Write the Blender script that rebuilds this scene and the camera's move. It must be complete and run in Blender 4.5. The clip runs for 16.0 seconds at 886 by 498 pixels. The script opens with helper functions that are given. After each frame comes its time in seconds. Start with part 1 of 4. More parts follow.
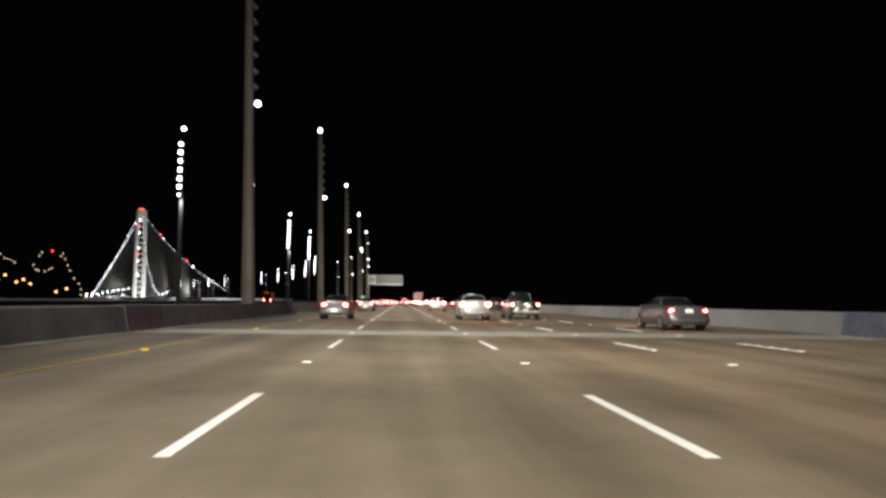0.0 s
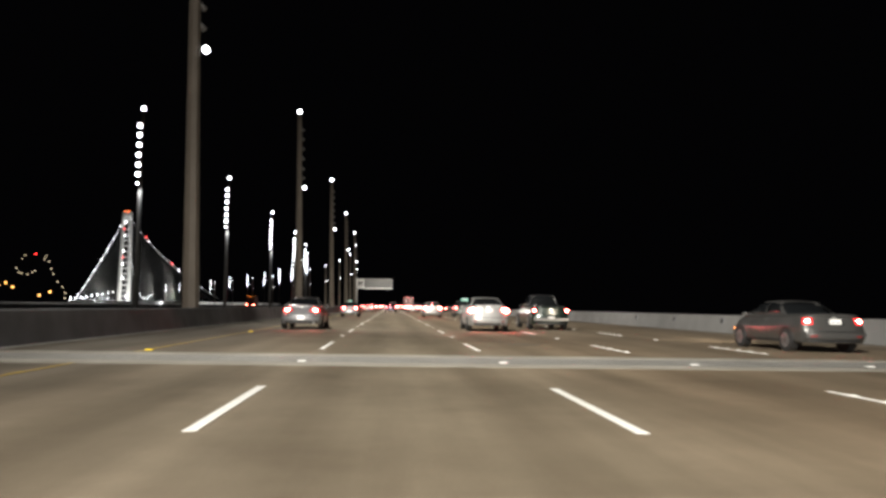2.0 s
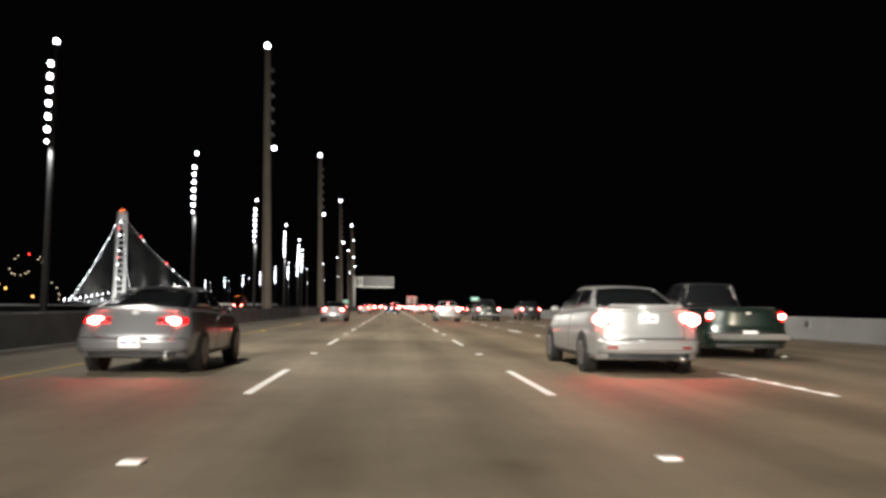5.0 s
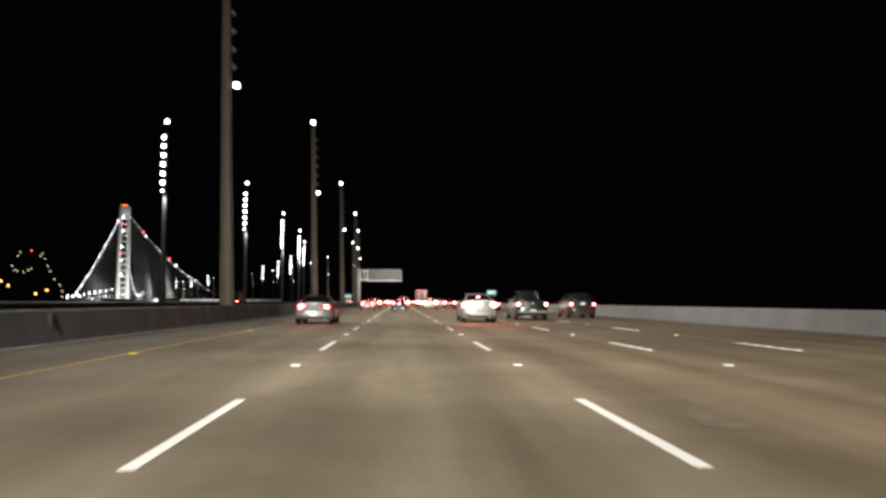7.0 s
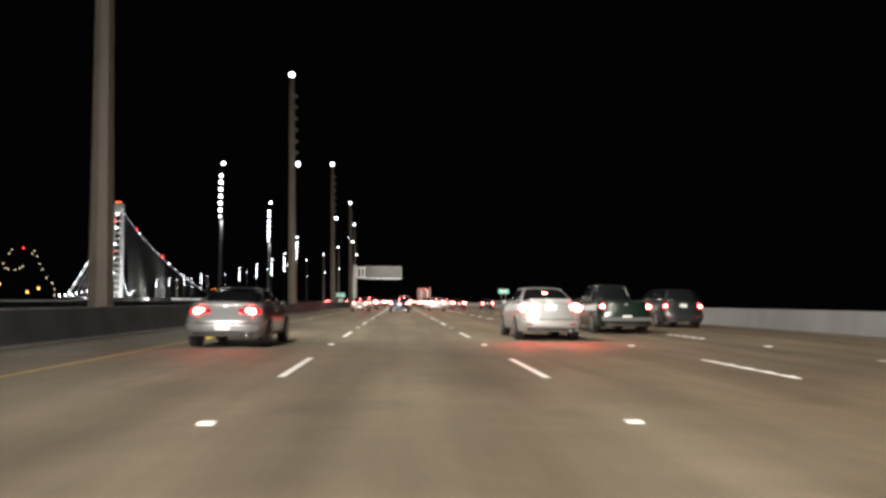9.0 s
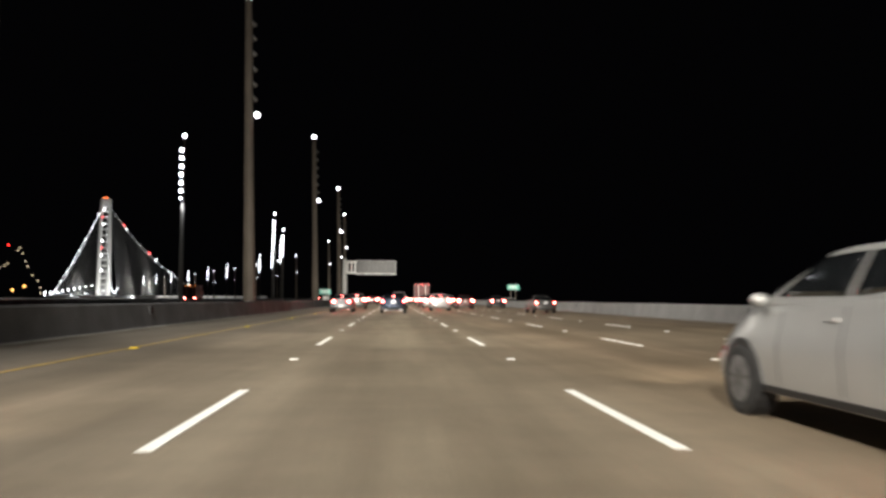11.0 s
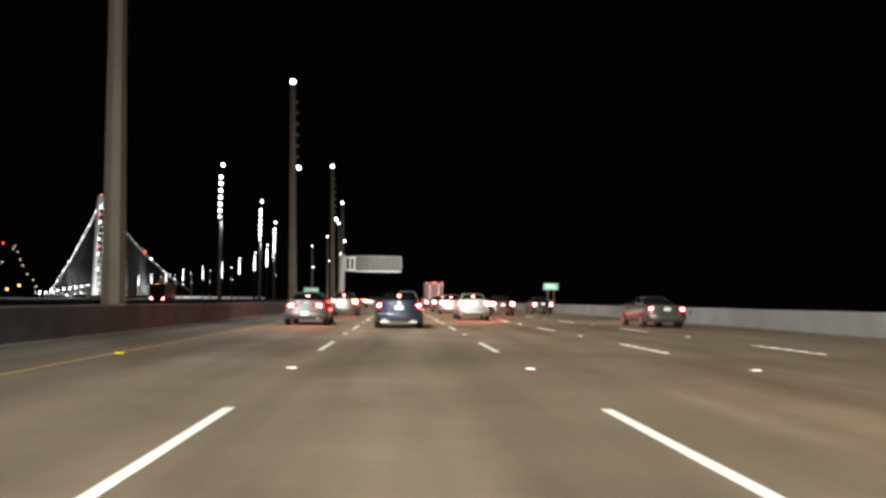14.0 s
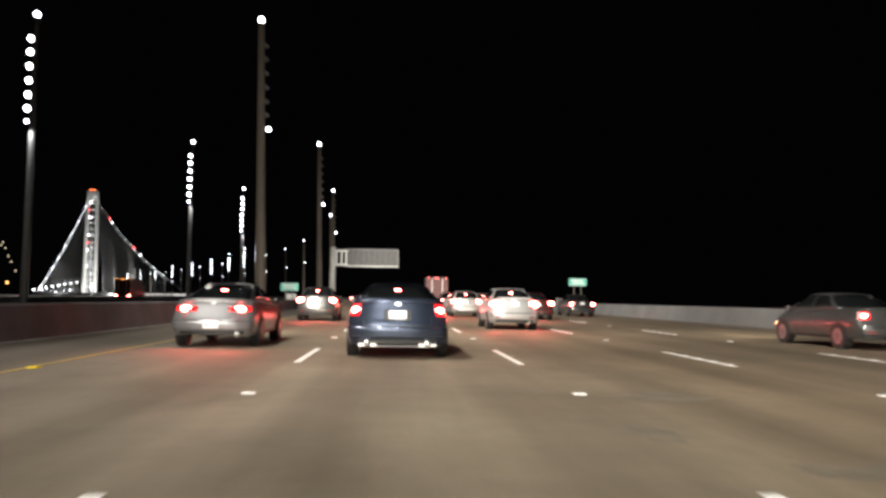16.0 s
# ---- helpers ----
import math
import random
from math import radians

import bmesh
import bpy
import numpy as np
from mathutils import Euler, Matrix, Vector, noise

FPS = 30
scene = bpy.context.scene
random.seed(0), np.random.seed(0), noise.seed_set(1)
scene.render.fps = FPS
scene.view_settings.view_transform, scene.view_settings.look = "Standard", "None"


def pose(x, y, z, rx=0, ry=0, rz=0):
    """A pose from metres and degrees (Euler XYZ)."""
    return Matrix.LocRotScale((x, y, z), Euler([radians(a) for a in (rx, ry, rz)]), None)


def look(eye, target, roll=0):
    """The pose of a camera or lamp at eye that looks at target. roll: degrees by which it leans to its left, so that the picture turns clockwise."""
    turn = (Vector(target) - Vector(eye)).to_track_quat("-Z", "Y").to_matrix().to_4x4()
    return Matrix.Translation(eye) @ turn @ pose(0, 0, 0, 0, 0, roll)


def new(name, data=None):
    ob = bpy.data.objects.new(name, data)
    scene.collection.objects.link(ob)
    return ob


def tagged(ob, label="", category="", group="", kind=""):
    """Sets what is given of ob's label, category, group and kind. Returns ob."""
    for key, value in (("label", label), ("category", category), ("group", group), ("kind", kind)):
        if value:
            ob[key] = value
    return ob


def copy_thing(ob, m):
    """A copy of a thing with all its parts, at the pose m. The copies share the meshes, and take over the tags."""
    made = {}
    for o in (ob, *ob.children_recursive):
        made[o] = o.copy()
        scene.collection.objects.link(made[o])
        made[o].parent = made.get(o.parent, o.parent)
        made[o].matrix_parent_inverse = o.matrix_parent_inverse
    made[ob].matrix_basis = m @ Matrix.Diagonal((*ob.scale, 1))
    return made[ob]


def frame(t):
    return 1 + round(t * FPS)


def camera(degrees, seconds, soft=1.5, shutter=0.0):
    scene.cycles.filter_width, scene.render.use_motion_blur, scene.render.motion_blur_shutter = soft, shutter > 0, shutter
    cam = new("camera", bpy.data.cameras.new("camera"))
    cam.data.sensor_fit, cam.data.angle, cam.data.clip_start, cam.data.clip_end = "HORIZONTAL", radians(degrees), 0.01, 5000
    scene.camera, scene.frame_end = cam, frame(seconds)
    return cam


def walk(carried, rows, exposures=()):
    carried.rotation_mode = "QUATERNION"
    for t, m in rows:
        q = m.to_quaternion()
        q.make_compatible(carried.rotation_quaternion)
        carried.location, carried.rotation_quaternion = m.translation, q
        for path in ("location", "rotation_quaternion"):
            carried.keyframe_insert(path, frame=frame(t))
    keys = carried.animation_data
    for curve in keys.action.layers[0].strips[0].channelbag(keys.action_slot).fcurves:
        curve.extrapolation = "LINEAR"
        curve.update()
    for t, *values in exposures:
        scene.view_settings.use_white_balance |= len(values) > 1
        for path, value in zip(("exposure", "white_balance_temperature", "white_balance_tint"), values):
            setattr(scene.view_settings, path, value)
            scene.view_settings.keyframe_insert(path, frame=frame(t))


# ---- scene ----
cam = camera(58.6, 16.0, soft=3.0, shutter=0.5)

PATH = [
    (0, (-0.292, -0.354, 1.03), (-0.187, 1.638, 1.164), 0.7),
    (0.5, (-0.291, 2.199, 1.016), (-0.182, 4.191, 1.153), 0.7),
    (1, (-0.291, 4.884, 1.005), (-0.174, 6.876, 1.146), 0.6),
    (1.5, (-0.265, 7.644, 1.022), (-0.14, 9.635, 1.166), 0.7),
    (2, (-0.262, 10.705, 1.012), (-0.132, 12.695, 1.159), 0.9),
    (2.5, (-0.239, 13.578, 1.004), (-0.103, 15.567, 1.154), 0.8),
    (3, (-0.185, 16.818, 1.009), (-0.045, 18.807, 1.16), 0.8),
    (3.5, (-0.144, 20.253, 1.018), (-0.004, 22.243, 1.169), 0.7),
    (4, (-0.135, 24.051, 1.039), (-0.001, 26.041, 1.193), 0.7),
    (6.5, (-0.13, 44.261, 1.059), (-0.016, 46.253, 1.192), 0.4),
    (7, (-0.142, 48.631, 1.059), (-0.034, 50.623, 1.192), 0.3),
    (7.5, (-0.18, 53.158, 1.046), (-0.075, 55.15, 1.18), 0.4),
    (8, (-0.212, 57.779, 1.057), (-0.107, 59.772, 1.193), 0.5),
    (8.5, (-0.247, 62.454, 1.043), (-0.139, 64.446, 1.178), 0.6),
    (9, (-0.235, 67.116, 1.044), (-0.126, 69.108, 1.177), 0.5),
    (11.5, (-0.165, 89.274, 1.029), (-0.041, 91.266, 1.154), 0.4),
    (12, (-0.155, 93.711, 1.045), (-0.033, 95.703, 1.169), 0.4),
    (12.5, (-0.181, 98.007, 1.029), (-0.062, 100.0, 1.158), 0.6),
    (13, (-0.226, 102.349, 1.033), (-0.107, 104.341, 1.164), 0.7),
    (13.5, (-0.217, 106.447, 1.045), (-0.103, 108.439, 1.176), 0.6),
    (14, (-0.226, 110.484, 1.048), (-0.116, 112.477, 1.179), 0.7),
    (14.5, (-0.249, 114.461, 1.042), (-0.136, 116.454, 1.171), 0.8),
    (15, (-0.256, 118.33, 1.06), (-0.141, 120.322, 1.188), 0.8),
    (15.5, (-0.278, 122.124, 1.066), (-0.162, 124.117, 1.193), 0.8),
    (16, (-0.263, 126.079, 1.061), (-0.144, 128.072, 1.187), 0.8),
]
walk(cam, [(t, look(eye, target, roll)) for t, eye, target, roll in PATH])

# ---------------------------------------------------------------- light
EXPOSURE = 0.71
scene.view_settings.exposure = EXPOSURE
world = bpy.data.worlds.new("night_sky")
world.use_nodes = True
world.node_tree.nodes["Background"].inputs[0].default_value = (0.5, 0.47, 0.58, 1)
world.node_tree.nodes["Background"].inputs[1].default_value = 0.0011
scene.world = world
POLE_WATTS = 32000

# ---------------------------------------------------------------- materials


def mat(name, color, rough=0.6, metal=0.0, var=0.25, scale=3.0, fine=60.0, bump=0.15, tint=None, coat=0.0, emit=None, power=0.0):
    """A surface with stains at a large scale and grain at a small one."""
    m = bpy.data.materials.new(name)
    m.use_nodes = True
    nt = m.node_tree
    b = nt.nodes["Principled BSDF"]
    b.inputs["Roughness"].default_value = rough
    b.inputs["Metallic"].default_value = metal
    b.inputs["Coat Weight"].default_value, b.inputs["Coat Roughness"].default_value = coat, 0.15
    b.inputs["Base Color"].default_value = (*color, 1)
    if emit:
        b.inputs["Emission Color"].default_value = (*emit, 1)
        b.inputs["Emission Strength"].default_value = power
    if var:
        co = nt.nodes.new("ShaderNodeTexCoord")
        n1 = nt.nodes.new("ShaderNodeTexNoise")
        n1.inputs["Scale"].default_value, n1.inputs["Detail"].default_value = scale, 6
        n2 = nt.nodes.new("ShaderNodeTexNoise")
        n2.inputs["Scale"].default_value, n2.inputs["Detail"].default_value = fine, 3
        for n in (n1, n2):
            nt.links.new(co.outputs["Object"], n.inputs["Vector"])
        ramp = nt.nodes.new("ShaderNodeValToRGB")
        t = tint or color
        ramp.color_ramp.elements[0].position, ramp.color_ramp.elements[1].position = 0.32, 0.7
        ramp.color_ramp.elements[0].color = (*[c * (1 - var) for c in t], 1)
        ramp.color_ramp.elements[1].color = (*[min(1, c * (1 + var * 0.5)) for c in color], 1)
        nt.links.new(n1.outputs[0], ramp.inputs[0])
        mix = nt.nodes.new("ShaderNodeMixRGB")
        mix.blend_type, mix.inputs[0].default_value = "OVERLAY", min(0.5, var)
        nt.links.new(ramp.outputs[0], mix.inputs[1])
        nt.links.new(n2.outputs[0], mix.inputs[2])
        nt.links.new(mix.outputs[0], b.inputs["Base Color"])
        if bump:
            bp = nt.nodes.new("ShaderNodeBump")
            bp.inputs["Strength"].default_value, bp.inputs["Distance"].default_value = bump, 0.01
            nt.links.new(n2.outputs[0], bp.inputs["Height"])
            nt.links.new(bp.outputs[0], b.inputs["Normal"])
    return m


def glow(name, color, power, base=(0.5, 0.5, 0.5)):
    m = mat(name, base, 0.3, var=0, emit=color, power=power)
    m.cycles.emission_sampling = "NONE"
    return m


def road_material():
    """Tined, travelled concrete: pale between the wheel tracks, darker oil stains and tracks along the lanes."""
    m = mat("deck_concrete", (0.189, 0.164, 0.132), 0.75, var=0.2, scale=0.35, fine=40, bump=0.25, tint=(0.18, 0.154, 0.12))
    nt = m.node_tree
    b = nt.nodes["Principled BSDF"]
    base = b.inputs["Base Color"].links[0].from_socket
    co = nt.nodes.new("ShaderNodeTexCoord")
    sep = nt.nodes.new("ShaderNodeSeparateXYZ")
    nt.links.new(co.outputs["Object"], sep.inputs[0])
    # wheel tracks: a wave across the lanes, two per lane of 3.66 m
    wave = nt.nodes.new("ShaderNodeMath")
    wave.operation = "MULTIPLY"
    wave.inputs[1].default_value = 2 * math.pi / 1.83
    nt.links.new(sep.outputs[0], wave.inputs[0])
    cos = nt.nodes.new("ShaderNodeMath")
    cos.operation = "COSINE"
    nt.links.new(wave.outputs[0], cos.inputs[0])
    # long smears along the travel
    mp = nt.nodes.new("ShaderNodeMapping")
    mp.inputs["Scale"].default_value = (0.9, 0.06, 1)
    nt.links.new(co.outputs["Object"], mp.inputs[0])
    sm = nt.nodes.new("ShaderNodeTexNoise")
    sm.inputs["Scale"].default_value, sm.inputs["Detail"].default_value = 1.0, 5
    nt.links.new(mp.outputs[0], sm.inputs["Vector"])
    add = nt.nodes.new("ShaderNodeMath")
    add.operation = "MULTIPLY_ADD"
    add.inputs[1].default_value = 0.09
    nt.links.new(cos.outputs[0], add.inputs[0])
    nt.links.new(sm.outputs[0], add.inputs[2])
    r = nt.nodes.new("ShaderNodeValToRGB")
    r.color_ramp.elements[0].position, r.color_ramp.elements[1].position = 0.3, 0.62
    r.color_ramp.elements[0].color, r.color_ramp.elements[1].color = (0.7, 0.66, 0.61, 1), (1.05, 1.01, 0.98, 1)
    nt.links.new(add.outputs[0], r.inputs[0])
    mul = nt.nodes.new("ShaderNodeMixRGB")
    mul.blend_type, mul.inputs[0].default_value = "MULTIPLY", 1
    nt.links.new(base, mul.inputs[1])
    nt.links.new(r.outputs[0], mul.inputs[2])
    # dark oil blots
    ob = nt.nodes.new("ShaderNodeTexNoise")
    ob.inputs["Scale"].default_value, ob.inputs["Detail"].default_value = 0.6, 9
    mp2 = nt.nodes.new("ShaderNodeMapping")
    mp2.inputs["Scale"].default_value = (1.0, 0.7, 1)
    nt.links.new(co.outputs["Object"], mp2.inputs[0])
    nt.links.new(mp2.outputs[0], ob.inputs["Vector"])
    r2 = nt.nodes.new("ShaderNodeValToRGB")
    r2.color_ramp.elements[0].position, r2.color_ramp.elements[1].position = 0.6, 0.76
    r2.color_ramp.elements[0].color, r2.color_ramp.elements[1].color = (1, 1, 1, 1), (0.72, 0.69, 0.66, 1)
    nt.links.new(ob.outputs[0], r2.inputs[0])
    mul2 = nt.nodes.new("ShaderNodeMixRGB")
    mul2.blend_type, mul2.inputs[0].default_value = "MULTIPLY", 1
    nt.links.new(mul.outputs[0], mul2.inputs[1])
    nt.links.new(r2.outputs[0], mul2.inputs[2])
    # fine streaks that the tyres leave, and mottled grout
    mp3 = nt.nodes.new("ShaderNodeMapping")
    mp3.inputs["Scale"].default_value = (2.4, 0.14, 1)
    nt.links.new(co.outputs["Object"], mp3.inputs[0])
    streak = nt.nodes.new("ShaderNodeTexNoise")
    streak.inputs["Scale"].default_value, streak.inputs["Detail"].default_value = 1.0, 6
    nt.links.new(mp3.outputs[0], streak.inputs["Vector"])
    mottle = nt.nodes.new("ShaderNodeTexNoise")
    mottle.inputs["Scale"].default_value, mottle.inputs["Detail"].default_value, mottle.inputs["Roughness"].default_value = 1.7, 8, 0.7
    nt.links.new(co.outputs["Object"], mottle.inputs["Vector"])
    half = nt.nodes.new("ShaderNodeMath")
    half.operation = "ADD"
    nt.links.new(streak.outputs[0], half.inputs[0])
    nt.links.new(mottle.outputs[0], half.inputs[1])
    r3 = nt.nodes.new("ShaderNodeValToRGB")
    r3.color_ramp.elements[0].position, r3.color_ramp.elements[1].position = 0.38, 0.62
    r3.color_ramp.elements[0].color, r3.color_ramp.elements[1].color = (0.85, 0.83, 0.8, 1), (1.08, 1.075, 1.06, 1)
    scaled = nt.nodes.new("ShaderNodeMath")
    scaled.operation = "MULTIPLY"
    scaled.inputs[1].default_value = 0.5
    nt.links.new(half.outputs[0], scaled.inputs[0])
    nt.links.new(scaled.outputs[0], r3.inputs[0])
    worn = nt.nodes.new("ShaderNodeMixRGB")
    worn.blend_type, worn.inputs[0].default_value = "MULTIPLY", 1
    nt.links.new(mul2.outputs[0], worn.inputs[1])
    nt.links.new(r3.outputs[0], worn.inputs[2])
    # uneven light put into the colour: grey shoulder, bright grey-olive middle, browner outer lanes
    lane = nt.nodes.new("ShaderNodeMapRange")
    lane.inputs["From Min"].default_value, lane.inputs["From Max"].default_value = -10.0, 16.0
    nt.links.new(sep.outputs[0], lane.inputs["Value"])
    light_tone = nt.nodes.new("ShaderNodeValToRGB")
    # the stops near 1.83 either side are pale seams at the lane lines
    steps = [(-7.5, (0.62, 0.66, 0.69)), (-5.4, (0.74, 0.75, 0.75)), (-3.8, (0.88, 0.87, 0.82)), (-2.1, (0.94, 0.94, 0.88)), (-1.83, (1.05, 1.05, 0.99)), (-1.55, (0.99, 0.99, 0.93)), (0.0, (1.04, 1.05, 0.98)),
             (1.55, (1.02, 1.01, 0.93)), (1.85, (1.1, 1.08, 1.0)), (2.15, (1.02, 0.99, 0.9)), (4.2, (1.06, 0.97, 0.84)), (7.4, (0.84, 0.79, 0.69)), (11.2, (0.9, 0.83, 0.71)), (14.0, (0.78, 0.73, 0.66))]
    while len(light_tone.color_ramp.elements) < len(steps):
        light_tone.color_ramp.elements.new(0.5)
    for e, (x, col) in zip(light_tone.color_ramp.elements, steps):
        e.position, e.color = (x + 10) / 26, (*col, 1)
    nt.links.new(lane.outputs[0], light_tone.inputs[0])
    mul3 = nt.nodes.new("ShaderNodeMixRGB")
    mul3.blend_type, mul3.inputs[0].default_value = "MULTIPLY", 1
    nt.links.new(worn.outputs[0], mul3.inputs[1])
    nt.links.new(light_tone.outputs[0], mul3.inputs[2])
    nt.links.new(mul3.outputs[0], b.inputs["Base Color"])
    return m


M_ROAD = road_material()
M_WALL = mat("barrier_concrete", (0.172, 0.177, 0.187), 0.8, var=0.3, scale=0.8, fine=30, bump=0.2)
M_WALL_R = mat("pale_barrier_concrete", (0.165, 0.165, 0.164), 0.8, var=0.18, scale=0.7, fine=30, bump=0.2)
M_HEADER = mat("joint_header_concrete", (0.3, 0.285, 0.25), 0.7, var=0.3, scale=0.9, fine=30, bump=0.2)
M_STEEL = mat("worn_joint_steel", (0.2, 0.195, 0.185), 0.5, 0.3, var=0.18, scale=1.5, fine=50)
M_SEAL = mat("black_rubber_seal", (0.09, 0.085, 0.075), 0.6, var=0.3, scale=6)
M_PLATE = mat("dull_blue_grey_plate", (0.13, 0.15, 0.19), 0.5, 0.5, var=0.3, scale=2)
M_PAINT = mat("white_lane_paint", (0.9, 0.9, 0.88), 0.5, var=0.1, scale=4, fine=45, bump=0.2)
M_YELLOW = mat("yellow_lane_paint", (0.36, 0.24, 0.03), 0.55, var=0.3, scale=2, fine=40, bump=0.2)
M_MARK = mat("white_reflector", (0.9, 0.9, 0.88), 0.2, var=0.05, scale=20)
M_MARKY = mat("amber_reflector", (0.95, 0.72, 0.03), 0.2, var=0.05, scale=20)
M_POLE = mat("painted_pole_steel", (0.14, 0.117, 0.096), 0.55, 0.0, var=0.15, scale=0.7, fine=25, bump=0.05)
M_GALV = mat("bare_grey_steel", (0.12, 0.116, 0.112), 0.45, 0.3, var=0.2, scale=0.8, fine=25, bump=0.05)
M_HOUSING = mat("lamp_housing", (0.16, 0.155, 0.15), 0.4, 0.3, var=0.15, scale=3)
M_LED = glow("led_white", (0.93, 0.97, 1.0), 8)
M_WARM = glow("sodium_bulb", (1.0, 0.45, 0.1), 2.2)
M_DECKLIGHT = glow("pale_bulb", (1.0, 0.8, 0.5), 1.0)
M_REDLAMP = glow("red_beacon", (1.0, 0.02, 0.015), 5)
M_TOPLAMP = glow("orange_beacon", (1.0, 0.16, 0.03), 6)
M_TOWER = mat("white_tower_paint", (0.75, 0.77, 0.75), 0.5, var=0.12, scale=0.2, fine=4, bump=0.02)
M_CABLE = mat("white_cable", (0.78, 0.8, 0.8), 0.5, var=0.1, scale=0.3, fine=3, bump=0.02)
M_HILL = mat("dark_hill_scrub", (0.04, 0.045, 0.03), 0.95, var=0.4, scale=0.05, fine=1.5)
M_WATER = mat("bay_water", (0.01, 0.013, 0.016), 0.35, var=0.2, scale=0.02, fine=0.4, bump=0.3)
M_WHITESTEEL = mat("white_sign_steel", (0.75, 0.74, 0.72), 0.45, var=0.12, scale=2, fine=30, bump=0.04)
M_SIGNGREY = mat("grey_sign_back", (0.06, 0.0585, 0.057), 0.55, 0.1, var=0.25, scale=1.5, fine=20)
M_EDGE = mat("dull_sign_edge", (0.2, 0.2, 0.2), 0.5, 0.1, var=0.2, scale=2, fine=25)
M_SIGNGREEN = mat("green_sign_sheeting", (0.16, 0.58, 0.47), 0.35, var=0.1, scale=3)
M_SIGNTEXT = mat("white_sign_sheeting", (0.85, 0.88, 0.86), 0.35, var=0.05, scale=3)
M_STAIN = mat("oil_stained_concrete", (0.158, 0.132, 0.096), 0.72, var=0.3, scale=2.5, fine=40, tint=(0.15, 0.124, 0.09))
M_BOX = mat("dark_box_iron", (0.03, 0.029, 0.028), 0.6, 0.2, var=0.3, scale=6)
M_GUTTER = mat("dusty_gutter", (0.27, 0.265, 0.25), 0.85, var=0.35, scale=0.7, fine=25, bump=0.3)
M_GUTTER_DARK = mat("dark_gutter", (0.1, 0.083, 0.062), 0.85, var=0.35, scale=0.6, fine=25, bump=0.3)
M_BLACK = mat("black_plastic", (0.015, 0.015, 0.016), 0.5, var=0.3, scale=8)
M_TYRE = mat("tyre_rubber", (0.018, 0.018, 0.018), 0.8, var=0.3, scale=12)
M_RIM = mat("alloy_rim", (0.3, 0.3, 0.31), 0.42, 0.8, var=0.15, scale=10)
M_WHEEL = mat("dull_wheel_alloy", (0.17, 0.17, 0.17), 0.4, 0.7, var=0.15, scale=10)
M_CHROME = mat("chrome", (0.7, 0.7, 0.7), 0.28, 1.0, var=0.05, scale=10, bump=0)
M_GLASS = mat("tinted_car_glass", (0.008, 0.009, 0.01), 0.06, var=0.1, scale=2, bump=0, coat=0.5)
M_NUMBER = mat("number_plate_white", (0.85, 0.85, 0.83), 0.35, var=0.06, scale=15)
M_NUMBERBAR = mat("number_plate_ink", (0.06, 0.07, 0.2), 0.5, var=0.1, scale=15)
M_TAIL = glow("tail_lens_lit", (1.0, 0.004, 0.006), 1.9, (0.4, 0.012, 0.014))
M_TAILCORE = glow("tail_bulb_lit", (1.0, 0.085, 0.07), 85, (0.6, 0.06, 0.06))
M_TAILDARK = mat("tail_lens_unlit", (0.25, 0.01, 0.012), 0.15, var=0.1, scale=10, coat=0.5)
M_AMBER = glow("amber_side_lamp", (1.0, 0.3, 0.05), 4, (0.5, 0.2, 0.05))
M_HEADLAMP = glow("headlamp_lit", (1.0, 0.9, 0.72), 12)
M_TAILLENS_CLEAR = mat("clear_lens", (0.6, 0.6, 0.6), 0.1, var=0.05, scale=12, coat=0.5)


# ---------------------------------------------------------------- building helpers
STRAIGHT, RADIUS, TURN = 226.5, 757.0, 0.5


def along(s, off=0.0):
    """The place s metres along the carriageway and off metres to the right of the lane's middle, and the heading (radians to the left)."""
    if s <= STRAIGHT:
        return off, s, 0.0
    a = min((s - STRAIGHT) / RADIUS, TURN)
    x, y = -RADIUS + (RADIUS + off) * math.cos(a), STRAIGHT + (RADIUS + off) * math.sin(a)
    rest = s - STRAIGHT - RADIUS * TURN
    if rest > 0:
        x, y = x - rest * math.sin(a), y + rest * math.cos(a)
    return x, y, a


def stations(s0, s1, step):
    n = max(1, round((s1 - s0) / step))
    return [s0 + (s1 - s0) * i / n for i in range(n + 1)]


def sweep(profile, s0, s1, step=6.0, closed=True):
    """A bmesh of a profile [(off, z)] carried along the carriageway."""
    bm = bmesh.new()
    rings = []
    for s in stations(s0, s1, step):
        ring = []
        for off, z in profile:
            x, y, _ = along(s, off)
            ring.append(bm.verts.new((x, y, z)))
        rings.append(ring)
    n = len(profile)
    for a, b in zip(rings, rings[1:]):
        for i in range(n if closed else n - 1):
            j = (i + 1) % n
            bm.faces.new((a[i], a[j], b[j], b[i]))
    if closed:
        bm.faces.new(rings[0][::-1])
        bm.faces.new(rings[-1])
    bmesh.ops.recalc_face_normals(bm, faces=bm.faces)
    return bm


def mesh_of(name, bm, material, smooth=False):
    me = bpy.data.meshes.new(name)
    bm.to_mesh(me)
    bm.free()
    me.materials.append(material)
    if smooth:
        for p in me.polygons:
            p.use_smooth = True
    return me


def part(name, bm, material, parent, label="", smooth=False, m=None):
    ob = new(name, mesh_of(name, bm, material, smooth))
    ob.parent = parent
    if m is not None:
        ob.matrix_basis = m
    if label:
        tagged(ob, label)
    return ob


def piece(name, me, parent, m=None):
    """A part on a mesh that alike parts share."""
    ob = new(name, me)
    ob.parent = parent
    if m is not None:
        ob.matrix_basis = m
    return ob


def thing(name, m, label, category, group=""):
    ob = new(name)
    ob.empty_display_size = 0.2
    ob.matrix_basis = m
    return tagged(ob, label, category, group)


